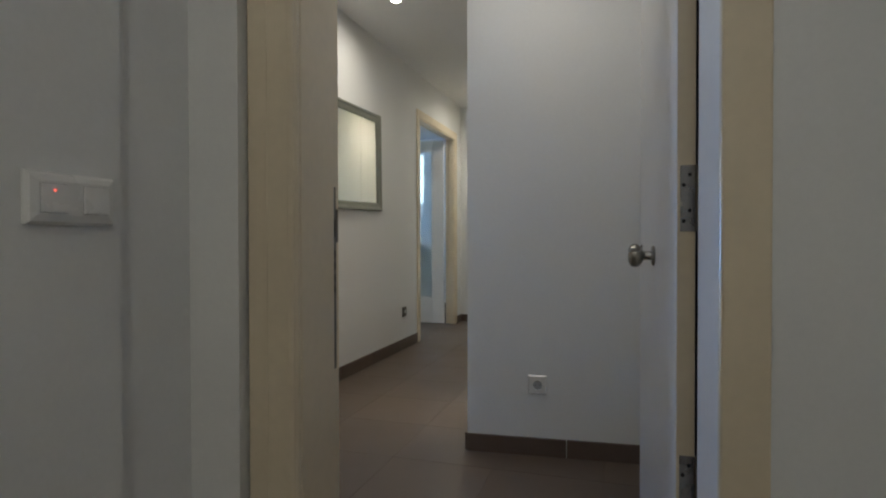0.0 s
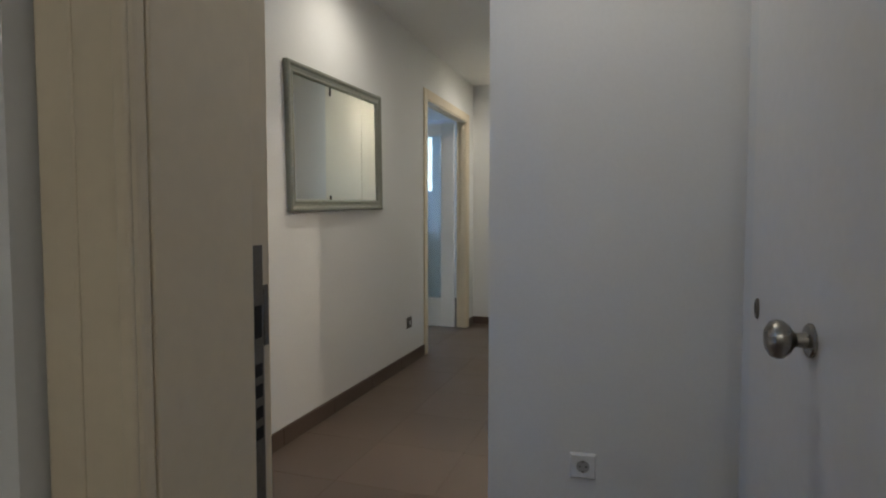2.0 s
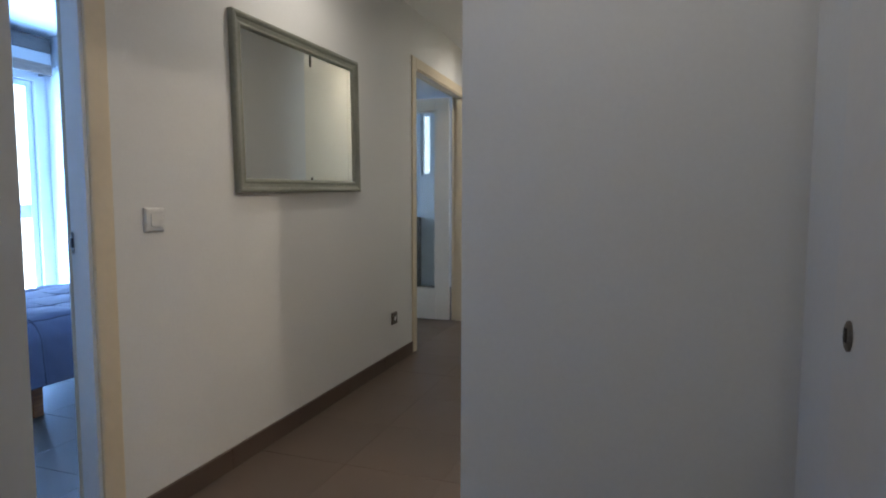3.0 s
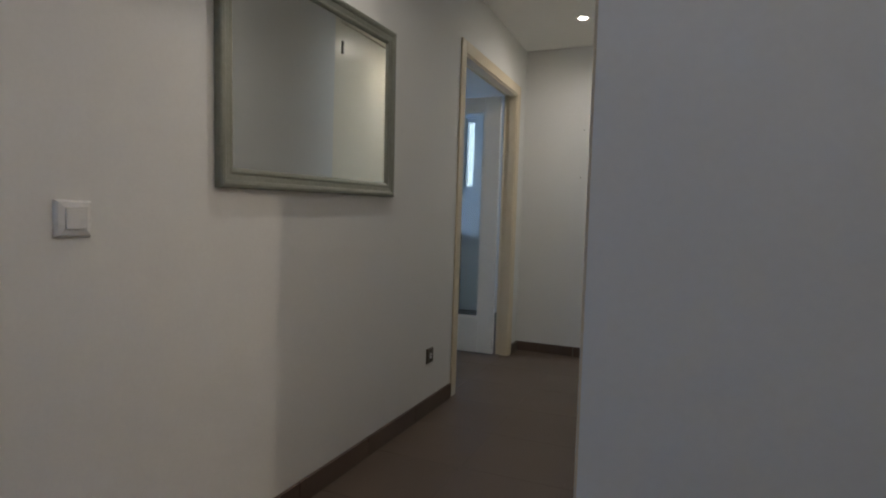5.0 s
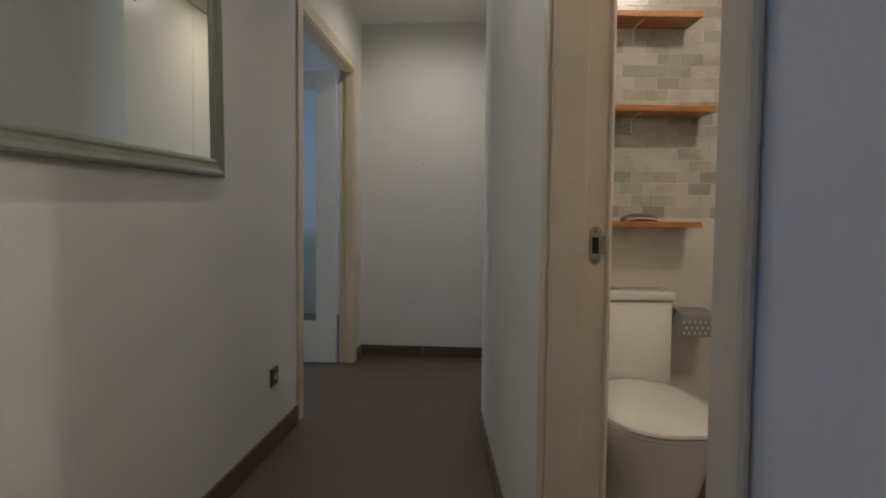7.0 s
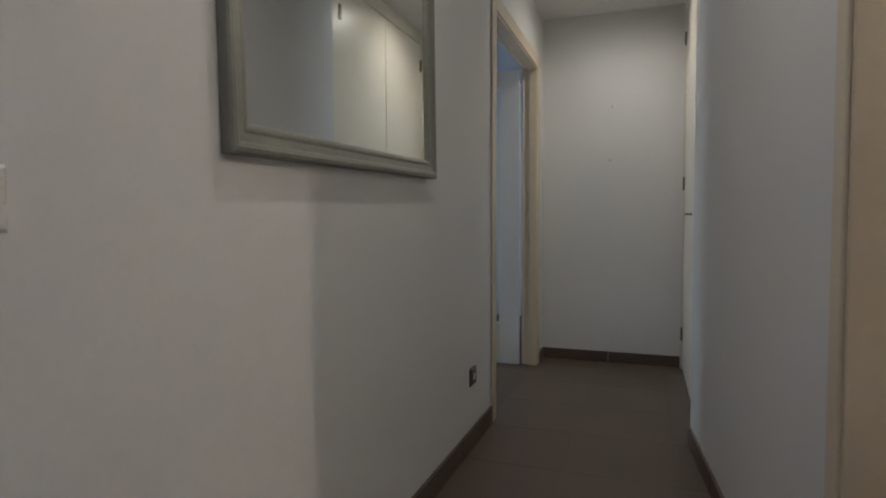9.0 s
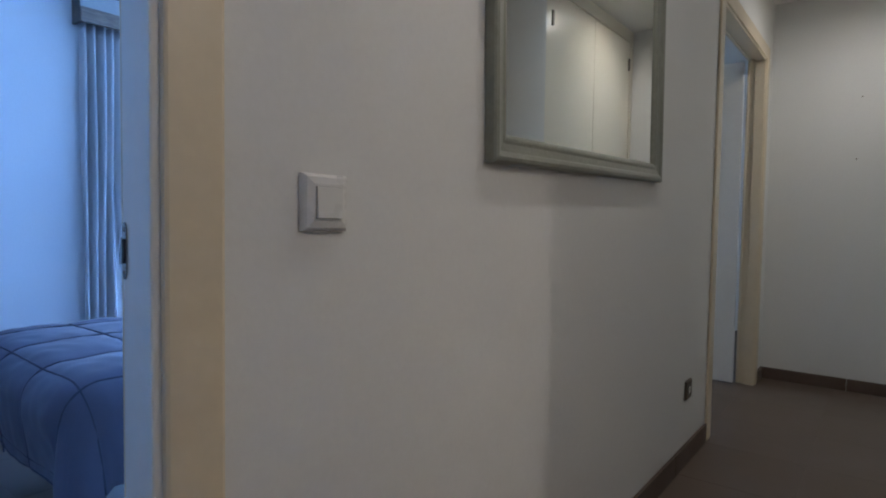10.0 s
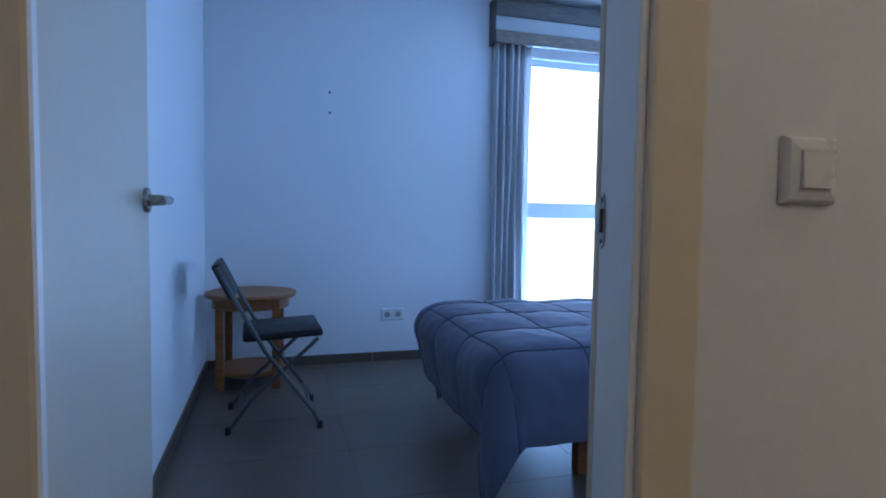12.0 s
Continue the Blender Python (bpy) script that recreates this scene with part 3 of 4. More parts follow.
def plate_mesh(w, h, wi, hi, d=0.010):
    bm = bmesh.new()
    bevelled_ring(bm, w, h, w, h, 0.0, 0.004)
    bevelled_ring(bm, w, h, w - 0.008, h - 0.008, 0.004, d * 0.8)
    bevelled_ring(bm, w - 0.008, h - 0.008, w - 0.022, h - 0.022, d * 0.8, d)
    bevelled_ring(bm, w - 0.022, h - 0.022, wi, hi, d, d)
    bevelled_ring(bm, wi, hi, wi, hi, d, 0.002)
    return bm


def light_switch(p, normal, gangs=1, neon=False, label="white plastic wall light switch", group=""):
    s = thing("light_switch", face_frame(p, normal), label, "light switch", group)
    w = 0.080 + 0.071 * (gangs - 1)
    bm = bmesh.new()
    bevelled_ring(bm, w, 0.080, w, 0.080, 0.0, 0.005)
    bevelled_ring(bm, w, 0.080, w - 0.003, 0.077, 0.005, 0.0082)
    bevelled_ring(bm, w - 0.003, 0.077, w - 0.009, 0.071, 0.0082, 0.0118)
    bevelled_ring(bm, w - 0.009, 0.071, w - 0.028, 0.052, 0.0118, 0.0145)
    f = [bm.verts.new((x * (w - 0.028) / 2, y * 0.026, 0.0145)) for x, y in ((-1, -1), (1, -1), (1, 1), (-1, 1))]
    bm.faces.new(f)
    part("plate", bm, M_PLASTIC, s)
    for g in range(gangs):
        cx = (g - (gangs - 1) / 2) * 0.071
        gap = part("rocker_gap", box(cx - 0.0224, -0.0226, 0.0136, cx + 0.0224, 0.0224, 0.0150), M_WELL, s)
        bm = bmesh.new()
        vs = [bm.verts.new(v) for v in ((cx - 0.022, -0.022, 0.0150), (cx + 0.022, -0.022, 0.0150), (cx + 0.022, 0.022, 0.0150), (cx - 0.022, 0.022, 0.0150), (cx - 0.0215, -0.0215, 0.0195), (cx + 0.0215, -0.0215, 0.0195), (cx + 0.0215, 0.0215, 0.0168), (cx - 0.0215, 0.0215, 0.0168))]
        for q in ((4, 5, 6, 7), (0, 1, 5, 4), (1, 2, 6, 5), (2, 3, 7, 6), (3, 0, 4, 7)):
            bm.faces.new([vs[k] for k in q])
        rk = part("rocker", bm, M_PLASTIC, s)
        if neon and g == 0:
            part("indicator", lathe([(0.0023, 0.0), (0.0021, 0.001)], 14, pose(cx - 0.001, 0.012, 0.0178, -3)), M_NEON, rk, "glowing red neon indicator")
    return s


def socket(p, normal, gangs=1, dark=False, label="white plastic power socket"):
    s = thing("power_socket", face_frame(p, normal), label, "socket")
    w = 0.080 + 0.071 * (gangs - 1)
    mm = M_DARKSTEEL if dark else M_PLASTIC
    bm = bmesh.new()
    bevelled_ring(bm, w, 0.080, w, 0.080, 0.0, 0.004)
    bevelled_ring(bm, w, 0.080, w - 0.010, 0.070, 0.004, 0.009)
    f = [bm.verts.new((x * (w - 0.010) / 2, y * 0.035, 0.009)) for x, y in ((-1, -1), (1, -1), (1, 1), (-1, 1))]
    bm.faces.new(f)
    part("plate", bm, mm, s)
    for g in range(gangs):
        cx = (g - (gangs - 1) / 2) * 0.071
        ring = part("socket_rim", lathe([(0.0235, 0.009), (0.0235, 0.0112), (0.0215, 0.0118), (0.0200, 0.0112), (0.0195, 0.0098)], 28, pose(cx, 0, 0)), M_PLASTIC_GREY if dark else M_PLASTIC, s, smooth=True)
        part("socket_well", lathe([(0.0193, 0.0096), (0.0190, 0.0102)], 28, pose(cx, 0, 0)), M_PLASTIC if dark else M_WELL, ring)
        for dx in (-0.0095, 0.0095):
            part("pin_hole", lathe([(0.0026, 0.0103), (0.0025, 0.0108)], 10, pose(cx + dx, 0, 0)), M_BLACK, ring)
        for dy in (-0.0165, 0.0165):
            part("earth_clip", box(cx - 0.003, dy - 0.0022, 0.0102, cx + 0.003, dy + 0.0022, 0.0118), M_STEEL, ring)
    return s


light_switch(_on(0.533) + Vector((0.0005, 0, 1.012)), (1, -0.0055, 0), label="white plastic light switch beside the bedroom door")
light_switch(ENT @ Vector((-0.1495, 0.320, 1.045)), UU, label="white light switch on the short wall by the entrance")
light_switch((0.9255, -1.322, 0.974), (1, 0, 0), 2, True, "white double light switch with a red indicator")
socket(BATH @ Vector((0.300, -0.0005, 0.300)), -VV, label="white round power socket low on the wall")
socket(_on(2.474) + Vector((0.0005, 0, 0.312)), (1, -0.0055, 0), 1, True, "dark metal low wall socket beside the skirting")
for _x, _z in ((0.50, 1.78), (0.485, 1.41)):
    part("nail_hole", lathe([(0.0045, 0.0), (0.003, 0.0015)], 10, pose(_x, 4.2318, _z, 90)), M_DARKSTEEL, bpy.data.objects["wall_far"])

_hg = part("hinge", lathe([(0.006, 0.0), (0.006, 0.060)], 12, pose(-0.002, -0.017, 0.985)), M_CREAM, frame_bed, "cream painted barrel hinge", True)

# ---- bathroom things ----
def in_bath(u, v, z=0.0, turn=0.0):
    return BATH @ pose(u - 0.020, v, z, 0, 0, turn)


def rounded_outline(w, l, n=40, power=2.6, flat=0.0):
    """Plan of a toilet lid: x across, y from the hinge (0) to the front (-l)."""
    pts = []
    for k in range(n):
        a = 2 * math.pi * k / n
        c, s = math.cos(a), math.sin(a)
        x = w / 2 * math.copysign(abs(c) ** (2 / power), c)
        y = l / 2 * math.copysign(abs(s) ** (2 / power), s)
        if y > 0:
            x *= 1.0
            y = min(y, l / 2)
        else:
            x *= 1 - 0.10 * (abs(y) / (l / 2)) ** 2
        pts.append((x, y - l / 2))
    return pts


def loft(sections, bm=None):
    """A closed skin through outlines of equal length, each (points, z)."""
    bm = bm or bmesh.new()
    rings = [[bm.verts.new((x, y, z)) for x, y in pts] for pts, z in sections]
    for a, b in zip(rings, rings[1:]):
        for i in range(len(a)):
            bm.faces.new((a[i], a[(i + 1) % len(a)], b[(i + 1) % len(b)], b[i]))
    bm.faces.new(rings[0][::-1])
    bm.faces.new(rings[-1])
    return bm


def scaled(pts, sx, sy, oy=0.0):
    return [(x * sx, y * sy + oy) for x, y in pts]


toilet = thing("toilet", in_bath(0.500, 1.995), "white ceramic close-coupled toilet with its lid down", "toilet")
_out = rounded_outline(0.395, 0.510)
part("bowl", loft([(scaled(_out, 0.58, 0.92, -0.185), 0.0), (scaled(_out, 0.56, 0.90, -0.185), 0.06), (scaled(_out, 0.62, 0.93, -0.185), 0.18), (scaled(_out, 0.84, 0.97, -0.185), 0.30), (scaled(_out, 0.96, 1.0, -0.185), 0.352), (scaled(_out, 0.97, 1.0, -0.185), 0.366)]), M_CERAMIC, toilet, smooth=True)
part("bowl_neck", box(-0.11, -0.24, 0.0, 0.11, -0.02, 0.362, 0.02), M_CERAMIC, toilet, smooth=True)
_sw = lambda s, dz: (scaled(_out, s, s * 1.04, -0.178), dz - 0.028)
part("seat", loft([_sw(0.985, 0.396), _sw(1.0, 0.400), _sw(1.0, 0.408), _sw(0.985, 0.411)]), M_SEAT, toilet, smooth=True)
part("lid", loft([_sw(1.0, 0.413), _sw(1.012, 0.417), _sw(1.008, 0.426), _sw(0.96, 0.434), _sw(0.70, 0.440), _sw(0.2, 0.442)]), M_SEAT, toilet, "glossy white closed lid", True)
_tank = part("tank", box(-0.185, -0.165, 0.362, 0.185, -0.004, 0.704, 0.022), M_CERAMIC, toilet, smooth=True)
part("tank_lid", box(-0.19, -0.171, 0.7045, 0.19, -0.003, 0.740, 0.010), M_CERAMIC, _tank, smooth=True)
part("flush_button", lathe([(0.022, 0.740), (0.022, 0.745), (0.018, 0.747)], 24, pose(-0.02, -0.085, 0)), M_CHROME, _tank, "chrome flush button", True)

for _z, _u1, _lab in ((1.427, 0.835, "middle"), (0.990, 0.797, "low"), (1.775, 0.775, "high")):
    _sh = thing("wall_shelf", in_bath(0.40, 1.9995, _z), "orange-brown wooden wall shelf above the toilet", "shelf", "bathroom wall shelves")
    part("board", box(-0.24, -0.135, -0.011, _u1 - 0.40, 0.0, 0.012, 0.002), M_ORANGE, _sh)
    for _bx in (-0.12, 0.16):
        part("bracket", tube([(_bx, -0.003, -0.075), (_bx, -0.003, -0.018), (_bx, -0.016, -0.0135), (_bx, -0.11, -0.0135)], 0.0035, 8), M_WHITE, _sh, "thin white shelf bracket", True)

_jar = thing("candle_jar", in_bath(0.432, 1.925, 1.002), "amber glass candle jar with a dark lid", "jar")
part("jar_body", lathe([(0.035, 0.0), (0.038, 0.004), (0.038, 0.058), (0.036, 0.062)], 26), M_AMBER, _jar, smooth=True)
part("jar_lid", lathe([(0.0365, 0.0625), (0.0365, 0.074), (0.035, 0.076)], 26), M_PELMET_DARK, _jar, smooth=True)

_bag = thing("hair_clippers", in_bath(0.575, 1.915, 1.002, 12), "small black grooming kit lying on the shelf", "grooming kit")
_o2 = [(0.085 * math.cos(2 * math.pi * k / 24), 0.026 * math.sin(2 * math.pi * k / 24)) for k in range(24)]
part("case", loft([(scaled(_o2, 0.9, 0.9), 0.0), (_o2, 0.006), (scaled(_o2, 0.92, 0.9), 0.016), (scaled(_o2, 0.5, 0.6), 0.028), (scaled(_o2, 0.2, 0.3), 0.031)]), M_PLASTIC_GREY, _bag, smooth=True)
part("strip", tube([(-0.075, -0.0275, 0.004), (-0.03, -0.030, 0.012), (0.03, -0.030, 0.012), (0.078, -0.026, 0.003)], 0.0028, 8), M_PLASTIC, _bag, "pale zip edge", True)

_tp = thing("paper_holder", in_bath(0.800, 1.9995, 0.605), "chrome toilet paper holder with a dotted grey flap", "paper holder")
part("mount", box(-0.075, -0.012, -0.01, -0.055, 0.0, 0.055, 0.003), M_DARKSTEEL, _tp)
part("roll", lathe([(0.018, -0.05), (0.048, -0.05), (0.050, -0.045), (0.050, 0.045), (0.048, 0.05), (0.018, 0.05)], 30, pose(0.0, -0.055, -0.005, 0, 90, 0)), M_PLASTIC, _tp, "white paper roll", True)
_bm = bmesh.new()
_prof = [(-0.004, 0.053), (-0.040, 0.054), (-0.075, 0.050), (-0.098, 0.036), (-0.108, 0.015), (-0.110, -0.02), (-0.111, -0.046)]
for _off in (0.0, -0.002):
    for (_a0, _a1), (_b0, _b1) in zip(_prof, _prof[1:]):
        _v = [_bm.verts.new(c) for c in ((-0.062, _a0 + _off, _a1 + _off), (0.066, _a0 + _off, _a1 + _off), (0.066, _b0 + _off, _b1 + _off), (-0.062, _b0 + _off, _b1 + _off))]
        _bm.faces.new(_v)
_fl = part("flap", _bm, M_CLOTHGREY, _tp, "grey flap with small white dots")
_bm = bmesh.new()
for _i in range(6):
    for _j in range(3):
        _cx, _cz = -0.052 + 0.021 * _i + (0.010 if _j % 2 else 0), 0.010 - 0.021 * _j
        add_box(_bm, _cx - 0.004, -0.1165, _cz - 0.004, _cx + 0.004, -0.1150, _cz + 0.004)
part("dots", _bm, M_PLASTIC, _fl, "small white dots")

# shower screen with a metal profile and frosted bands
screen = thing("shower_screen", in_bath(1.035, 0.0), "framed glass shower screen with pale frosted bands", "shower screen")
part("wall_profile", box(-0.075, 1.972, 0.10, 0.030, 1.9995, 2.02, 0.003), M_ALU, screen, "grey metal wall profile")
part("post", box(-0.012, 1.935, 0.13, 0.012, 1.962, 1.98, 0.004), M_CHROME, screen, "chrome upright")
part("post", box(-0.012, 0.96, 0.13, 0.012, 0.987, 1.98, 0.004), M_CHROME, screen, "chrome upright")
part("bottom_rail", box(-0.016, 0.96, 0.102, 0.016, 1.97, 0.129, 0.004), M_CHROME, screen)
part("top_rail", box(-0.016, 0.96, 1.9805, 0.016, 1.97, 2.01, 0.004), M_CHROME, screen)
M_FROST = mat("frosted_band", (0.66, 0.65, 0.58), 0.5, vary=0.04)
_fb = M_FROST.node_tree.nodes["Principled BSDF"]
_fb.inputs["Alpha"].default_value = 0.38
M_SHGLASS = glass("shower_glass", (0.80, 0.80, 0.755), 0.02)
_pane = part("pane", box(-0.003, 0.9875, 0.1295, 0.003, 1.9345, 1.980), M_SHGLASS, screen, "greenish clear glass")
for _z in (0.42, 0.66, 0.86, 1.10, 1.36, 1.60, 1.82):
    part("frosted_band", box(-0.0048, 0.9880, _z, -0.0036, 1.9340, _z + 0.075), M_FROST, _pane, "pale frosted band")
tray = thing("shower_tray", in_bath(0.965, 0.12), "low white shower tray with a raised edge", "shower tray")
_bm = box(0.0, 0.0, 0.0, 0.83, 1.878, 0.07)
add_box(_bm, 0.0, 0.0, 0.0702, 0.10, 1.878, 0.101, 0.006)
part("basin", _bm, M_CERAMIC, tray)
_cd = thing("ceiling_lamp", pose(1.95, 1.28, H), "small round bathroom ceiling lamp", "ceiling lamp")
part("trim_ring", lathe([(0.05, -0.001), (0.055, -0.008), (0.06, -0.006), (0.062, -0.0005)], 28), M_PLASTIC, _cd)
part("lens", lathe([(0.048, -0.012), (0.049, -0.008)], 28), M_LAMP, _cd, "glowing lens")


# ---- bedroom things ----
BX0, BX1, BY0, BY1, BTOP = -2.17, -1.25, 0.71, 2.42, 0.512
bed = thing("bed", pose((BX0 + BX1) / 2, (BY0 + BY1) / 2, 0), "single bed on wooden legs under a padded duvet", "bed")
_hw, _hl = (BX1 - BX0) / 2, (BY1 - BY0) / 2
part("base", box(-_hw + 0.02, -_hl + 0.02, 0.20, _hw - 0.02, _hl, 0.29, 0.008), M_TABLE, bed, "honey wood bed base")
part("mattress", box(-_hw + 0.015, -_hl + 0.02, 0.2905, _hw - 0.015, _hl - 0.01, 0.47, 0.04), M_CURTAIN, bed, "pale mattress", True)
for _sx in (-1, 1):
    for _y in (-_hl + 0.31, _hl - 0.12):
        part("leg", box(_sx * (_hw - 0.055) - 0.026, _y - 0.026, 0.0, _sx * (_hw - 0.055) + 0.026, _y + 0.026, 0.1998, 0.004), M_TABLE, bed, "square honey wood leg")

# duvet: a quilted sheet that lies on the mattress and hangs over the sides and the foot
DROP_S, DROP_F, QUILT = 0.37, 0.40, 0.31


def duvet_point(p, q):
    """p: across from the middle line; q: along from the foot edge, below 0 beyond it."""
    ex = max(0.0, abs(p) - (_hw - 0.01))
    ey = max(0.0, -q)
    cx = math.copysign(min(abs(p), _hw - 0.01), p)
    cy = max(q, 0.0) + BY0 - 0.005
    e = math.hypot(ex, ey)
    if e > 1e-6 and p > 0:
        e *= 1 + 0.22 * ex * ey / (e * e)
    r = 0.115
    dirx, diry = (math.copysign(ex, p) / e, -ey / e) if e > 1e-6 else (0.0, 0.0)
    arc = r * math.pi / 2
    if e < arc:
        a = e / r
        out, down = r * math.sin(a), r * (1 - math.cos(a))
        nh, nz = math.sin(a), math.cos(a)
    else:
        out, down = r, r + (e - arc)
        nh, nz = 1.0, 0.0
    hang = max(0.0, e - arc)
    along = (p if ey > ex else q)
    wave = 0.8 * math.sin(along * 5.0 + 0.9) + 0.2 * math.sin(along * 11.0 + p * 4)
    lean = (-0.16 * ey + 0.06 * ex) / (ex + ey + 1e-6)
    out += hang * (lean + 0.07 * wave)
    corner = min(ex, ey)
    if corner > 0:
        ang = math.atan2(ey, ex)
        out += hang * (0.34 if p > 0 else -0.30) * math.sin(2 * ang)
    x, y, z = cx + dirx * out, cy + diry * out, BTOP - down
    dp = abs(math.sin(math.pi * (p + 0.11) / QUILT))
    dq = abs(math.sin(math.pi * (q + 0.06) / QUILT))
    puff = 0.016 * (dp * dq) ** 0.5
    puff += 0.006 * noise.noise(Vector((p * 6, q * 6, 0.3))) + 0.004 * noise.noise(Vector((p * 17, q * 17, 4.0)))
    sag = 0.012 * noise.noise(Vector((p * 2.2, q * 2.2, 7.0)))
    x += dirx * nh * puff
    y += diry * nh * puff
    z += nz * (puff + sag)
    return Vector((x + (BX0 + BX1) / 2, y, max(z, 0.022)))


_np, _nq = 150, 190
_P = [-(_hw + DROP_S) + 2 * (_hw + DROP_S) * i / _np for i in range(_np + 1)]
_Q = [-DROP_F + (BY1 - BY0 - 0.05 + DROP_F) * j / _nq for j in range(_nq + 1)]
_vs = [duvet_point(p, q) for p in _P for q in _Q]
_fs = [(i * (_nq + 1) + j, (i + 1) * (_nq + 1) + j, (i + 1) * (_nq + 1) + j + 1, i * (_nq + 1) + j + 1) for i in range(_np) for j in range(_nq)]
_me = bpy.data.meshes.new("duvet")
_me.from_pydata([v[:] for v in _vs], [], _fs)
_me.materials.append(M_DUVET)
_me.polygons.foreach_set("use_smooth", [True] * len(_me.polygons))
duvet = tagged(new("duvet", _me), "rumpled grey-blue quilted duvet hanging over the bed", "duvet")
_sol = duvet.modifiers.new("thickness", "SOLIDIFY")
_sol.thickness, _sol.offset = 0.010, -1

# sewn seams of the quilting, along and across; dark tubes paint their crease shade
def seam(points):
    bm = tube([p + Vector((0, 0, 0.003)) for p in points], 0.0034, 6)
    part("seam", bm, M_SEAM_SHADE, duvet)


_k = -2
while _k * QUILT - 0.11 < _hw + DROP_S - 0.01:
    _p = _k * QUILT - 0.11
    if abs(_p) < _hw + DROP_S - 0.01:
        seam([duvet_point(_p, _Q[j]) for j in range(0, _nq + 1, 3)])
    _k += 1
_k = -1
while _k * QUILT - 0.06 < _Q[-1]:
    _q = _k * QUILT - 0.06
    if _q > -DROP_F + 0.01:
        seam([duvet_point(_P[i], _q) for i in range(0, _np + 1, 3)])
    _k += 1
seam([duvet_point(_p, _Q[0]) for _p in _P[::3]])

# round side table
table = thing("side_table", pose(-2.80, -0.205, 0), "round honey-coloured wooden side table in the corner", "side table")
part("tabletop", lathe([(0.0, 0.490), (0.238, 0.490), (0.244, 0.496), (0.245, 0.508), (0.240, 0.515), (0.0, 0.516)][1:-1], 48), M_TABLE, table, smooth=True)
part("apron", lathe([(0.195, 0.430), (0.205, 0.432), (0.205, 0.4895), (0.195, 0.4896)], 40), M_TABLE, table, smooth=True)
for _a in (40, 130, 220, 310):
    _x, _y = 0.205 * math.cos(radians(_a)), 0.205 * math.sin(radians(_a))
    part("leg", box(_x - 0.021, _y - 0.021, 0.0, _x + 0.021, _y + 0.021, 0.4885, 0.004), M_TABLE, table, "square tapered wooden leg")
part("lower_shelf", lathe([(0.186, 0.075), (0.19, 0.08), (0.19, 0.092), (0.186, 0.096)], 40), M_TABLE, table, smooth=True)

# folding chair, seat towards the bed
chair = thing("folding_chair", pose(-2.185, -0.085, 0, 0, 0, 2) @ Matrix.Diagonal((1, 1, 0.945, 1)), "black folding chair with grey metal tube legs", "chair")
_cw = 0.195
for _sx in (-1, 1):
    _x = _sx * _cw
    part("back_leg", tube([(_x, -0.235, 0.765), (_x, -0.205, 0.70), (_x, -0.04, 0.375), (_x, 0.165, 0.075), (_x, 0.190, 0.012)], 0.0095, 10), M_TUBE, chair, smooth=True)
    _x2 = _sx * (_cw - 0.026)
    part("front_leg", tube([(_x2, 0.185, 0.425), (_x2, 0.155, 0.395), (_x2, -0.10, 0.150), (_x2, -0.195, 0.012)], 0.0095, 10), M_TUBE, chair, smooth=True)
    for _y in (0.190,):
        part("foot_cap", lathe([(0.013, 0.0), (0.013, 0.03), (0.010, 0.034)], 14, pose(_x, _y, 0)), M_SEATBLACK, chair, smooth=True)
    part("foot_cap", lathe([(0.013, 0.0), (0.013, 0.03), (0.010, 0.034)], 14, pose(_x2, -0.195, 0)), M_SEATBLACK, chair, smooth=True)
    part("pivot", lathe([(0.009, -0.016), (0.009, 0.016)], 12, pose(_sx * (_cw - 0.013), 0.028, 0.274, 0, 90, 0)), M_STEEL, chair, smooth=True)
part("stretcher", tube([(-_cw + 0.026, -0.148, 0.085), (_cw - 0.026, -0.148, 0.085)], 0.0075, 10), M_TUBE, chair, smooth=True)
part("stretcher", tube([(-_cw, 0.150, 0.100), (_cw, 0.150, 0.100)], 0.0075, 10), M_TUBE, chair, smooth=True)
part("seat", box(-0.185, -0.115, 0.425, 0.185, 0.225, 0.462, 0.012, m=pose(0, 0, 0.0, 2.5)), M_SEATBLACK, chair, "black padded vinyl seat", True)
part("backrest", box(-0.19, -0.018, -0.085, 0.19, 0.016, 0.085, 0.010, m=pose(0, -0.208, 0.700, 25)), M_SEATBLACK, chair, "black padded vinyl backrest", True)

# window, curtain and pelmet
window = thing("window_1", pose(BACK - 0.06, 1.55, 0.06), "tall white-framed balcony window with a middle rail", "window", kind="structure")
part("window_frame", box(-0.03, 0.001, 0.0, 0.03, 0.055, 1.989, 0.004), M_WINFRAME, window)
part("window_frame", box(-0.03, 0.795, 0.0, 0.03, 0.849, 1.989, 0.004), M_WINFRAME, window)
part("window_frame", box(-0.03, 0.0555, 1.940, 0.03, 0.7945, 1.989, 0.004), M_WINFRAME, window)
part("window_frame", box(-0.03, 0.0555, 0.0005, 0.03, 0.7945, 0.075, 0.004), M_WINFRAME, window)
part("middle_rail", box(-0.026, 0.0555, 0.888, 0.026, 0.7945, 0.998, 0.004), M_WINFRAME, window)
for _z0, _z1 in ((0.0752, 0.8878), (0.9982, 1.9398)):
    _g = part("pane", box(-0.004, 0.0557, _z0, 0.004, 0.7943, _z1), M_GLASS, window, "clear window pane")
    _g.visible_shadow = False
window2 = thing("window_2", pose(BACK - 0.06, 3.0, 0.2), "white-framed living room window", "window", kind="structure")
for _a, _b in ((0.001, 0.055), (0.573, 0.627), (1.145, 1.199)):
    part("window_frame", box(-0.03, _a, 0.0, 0.03, _b, 1.899, 0.004), M_WINFRAME, window2)
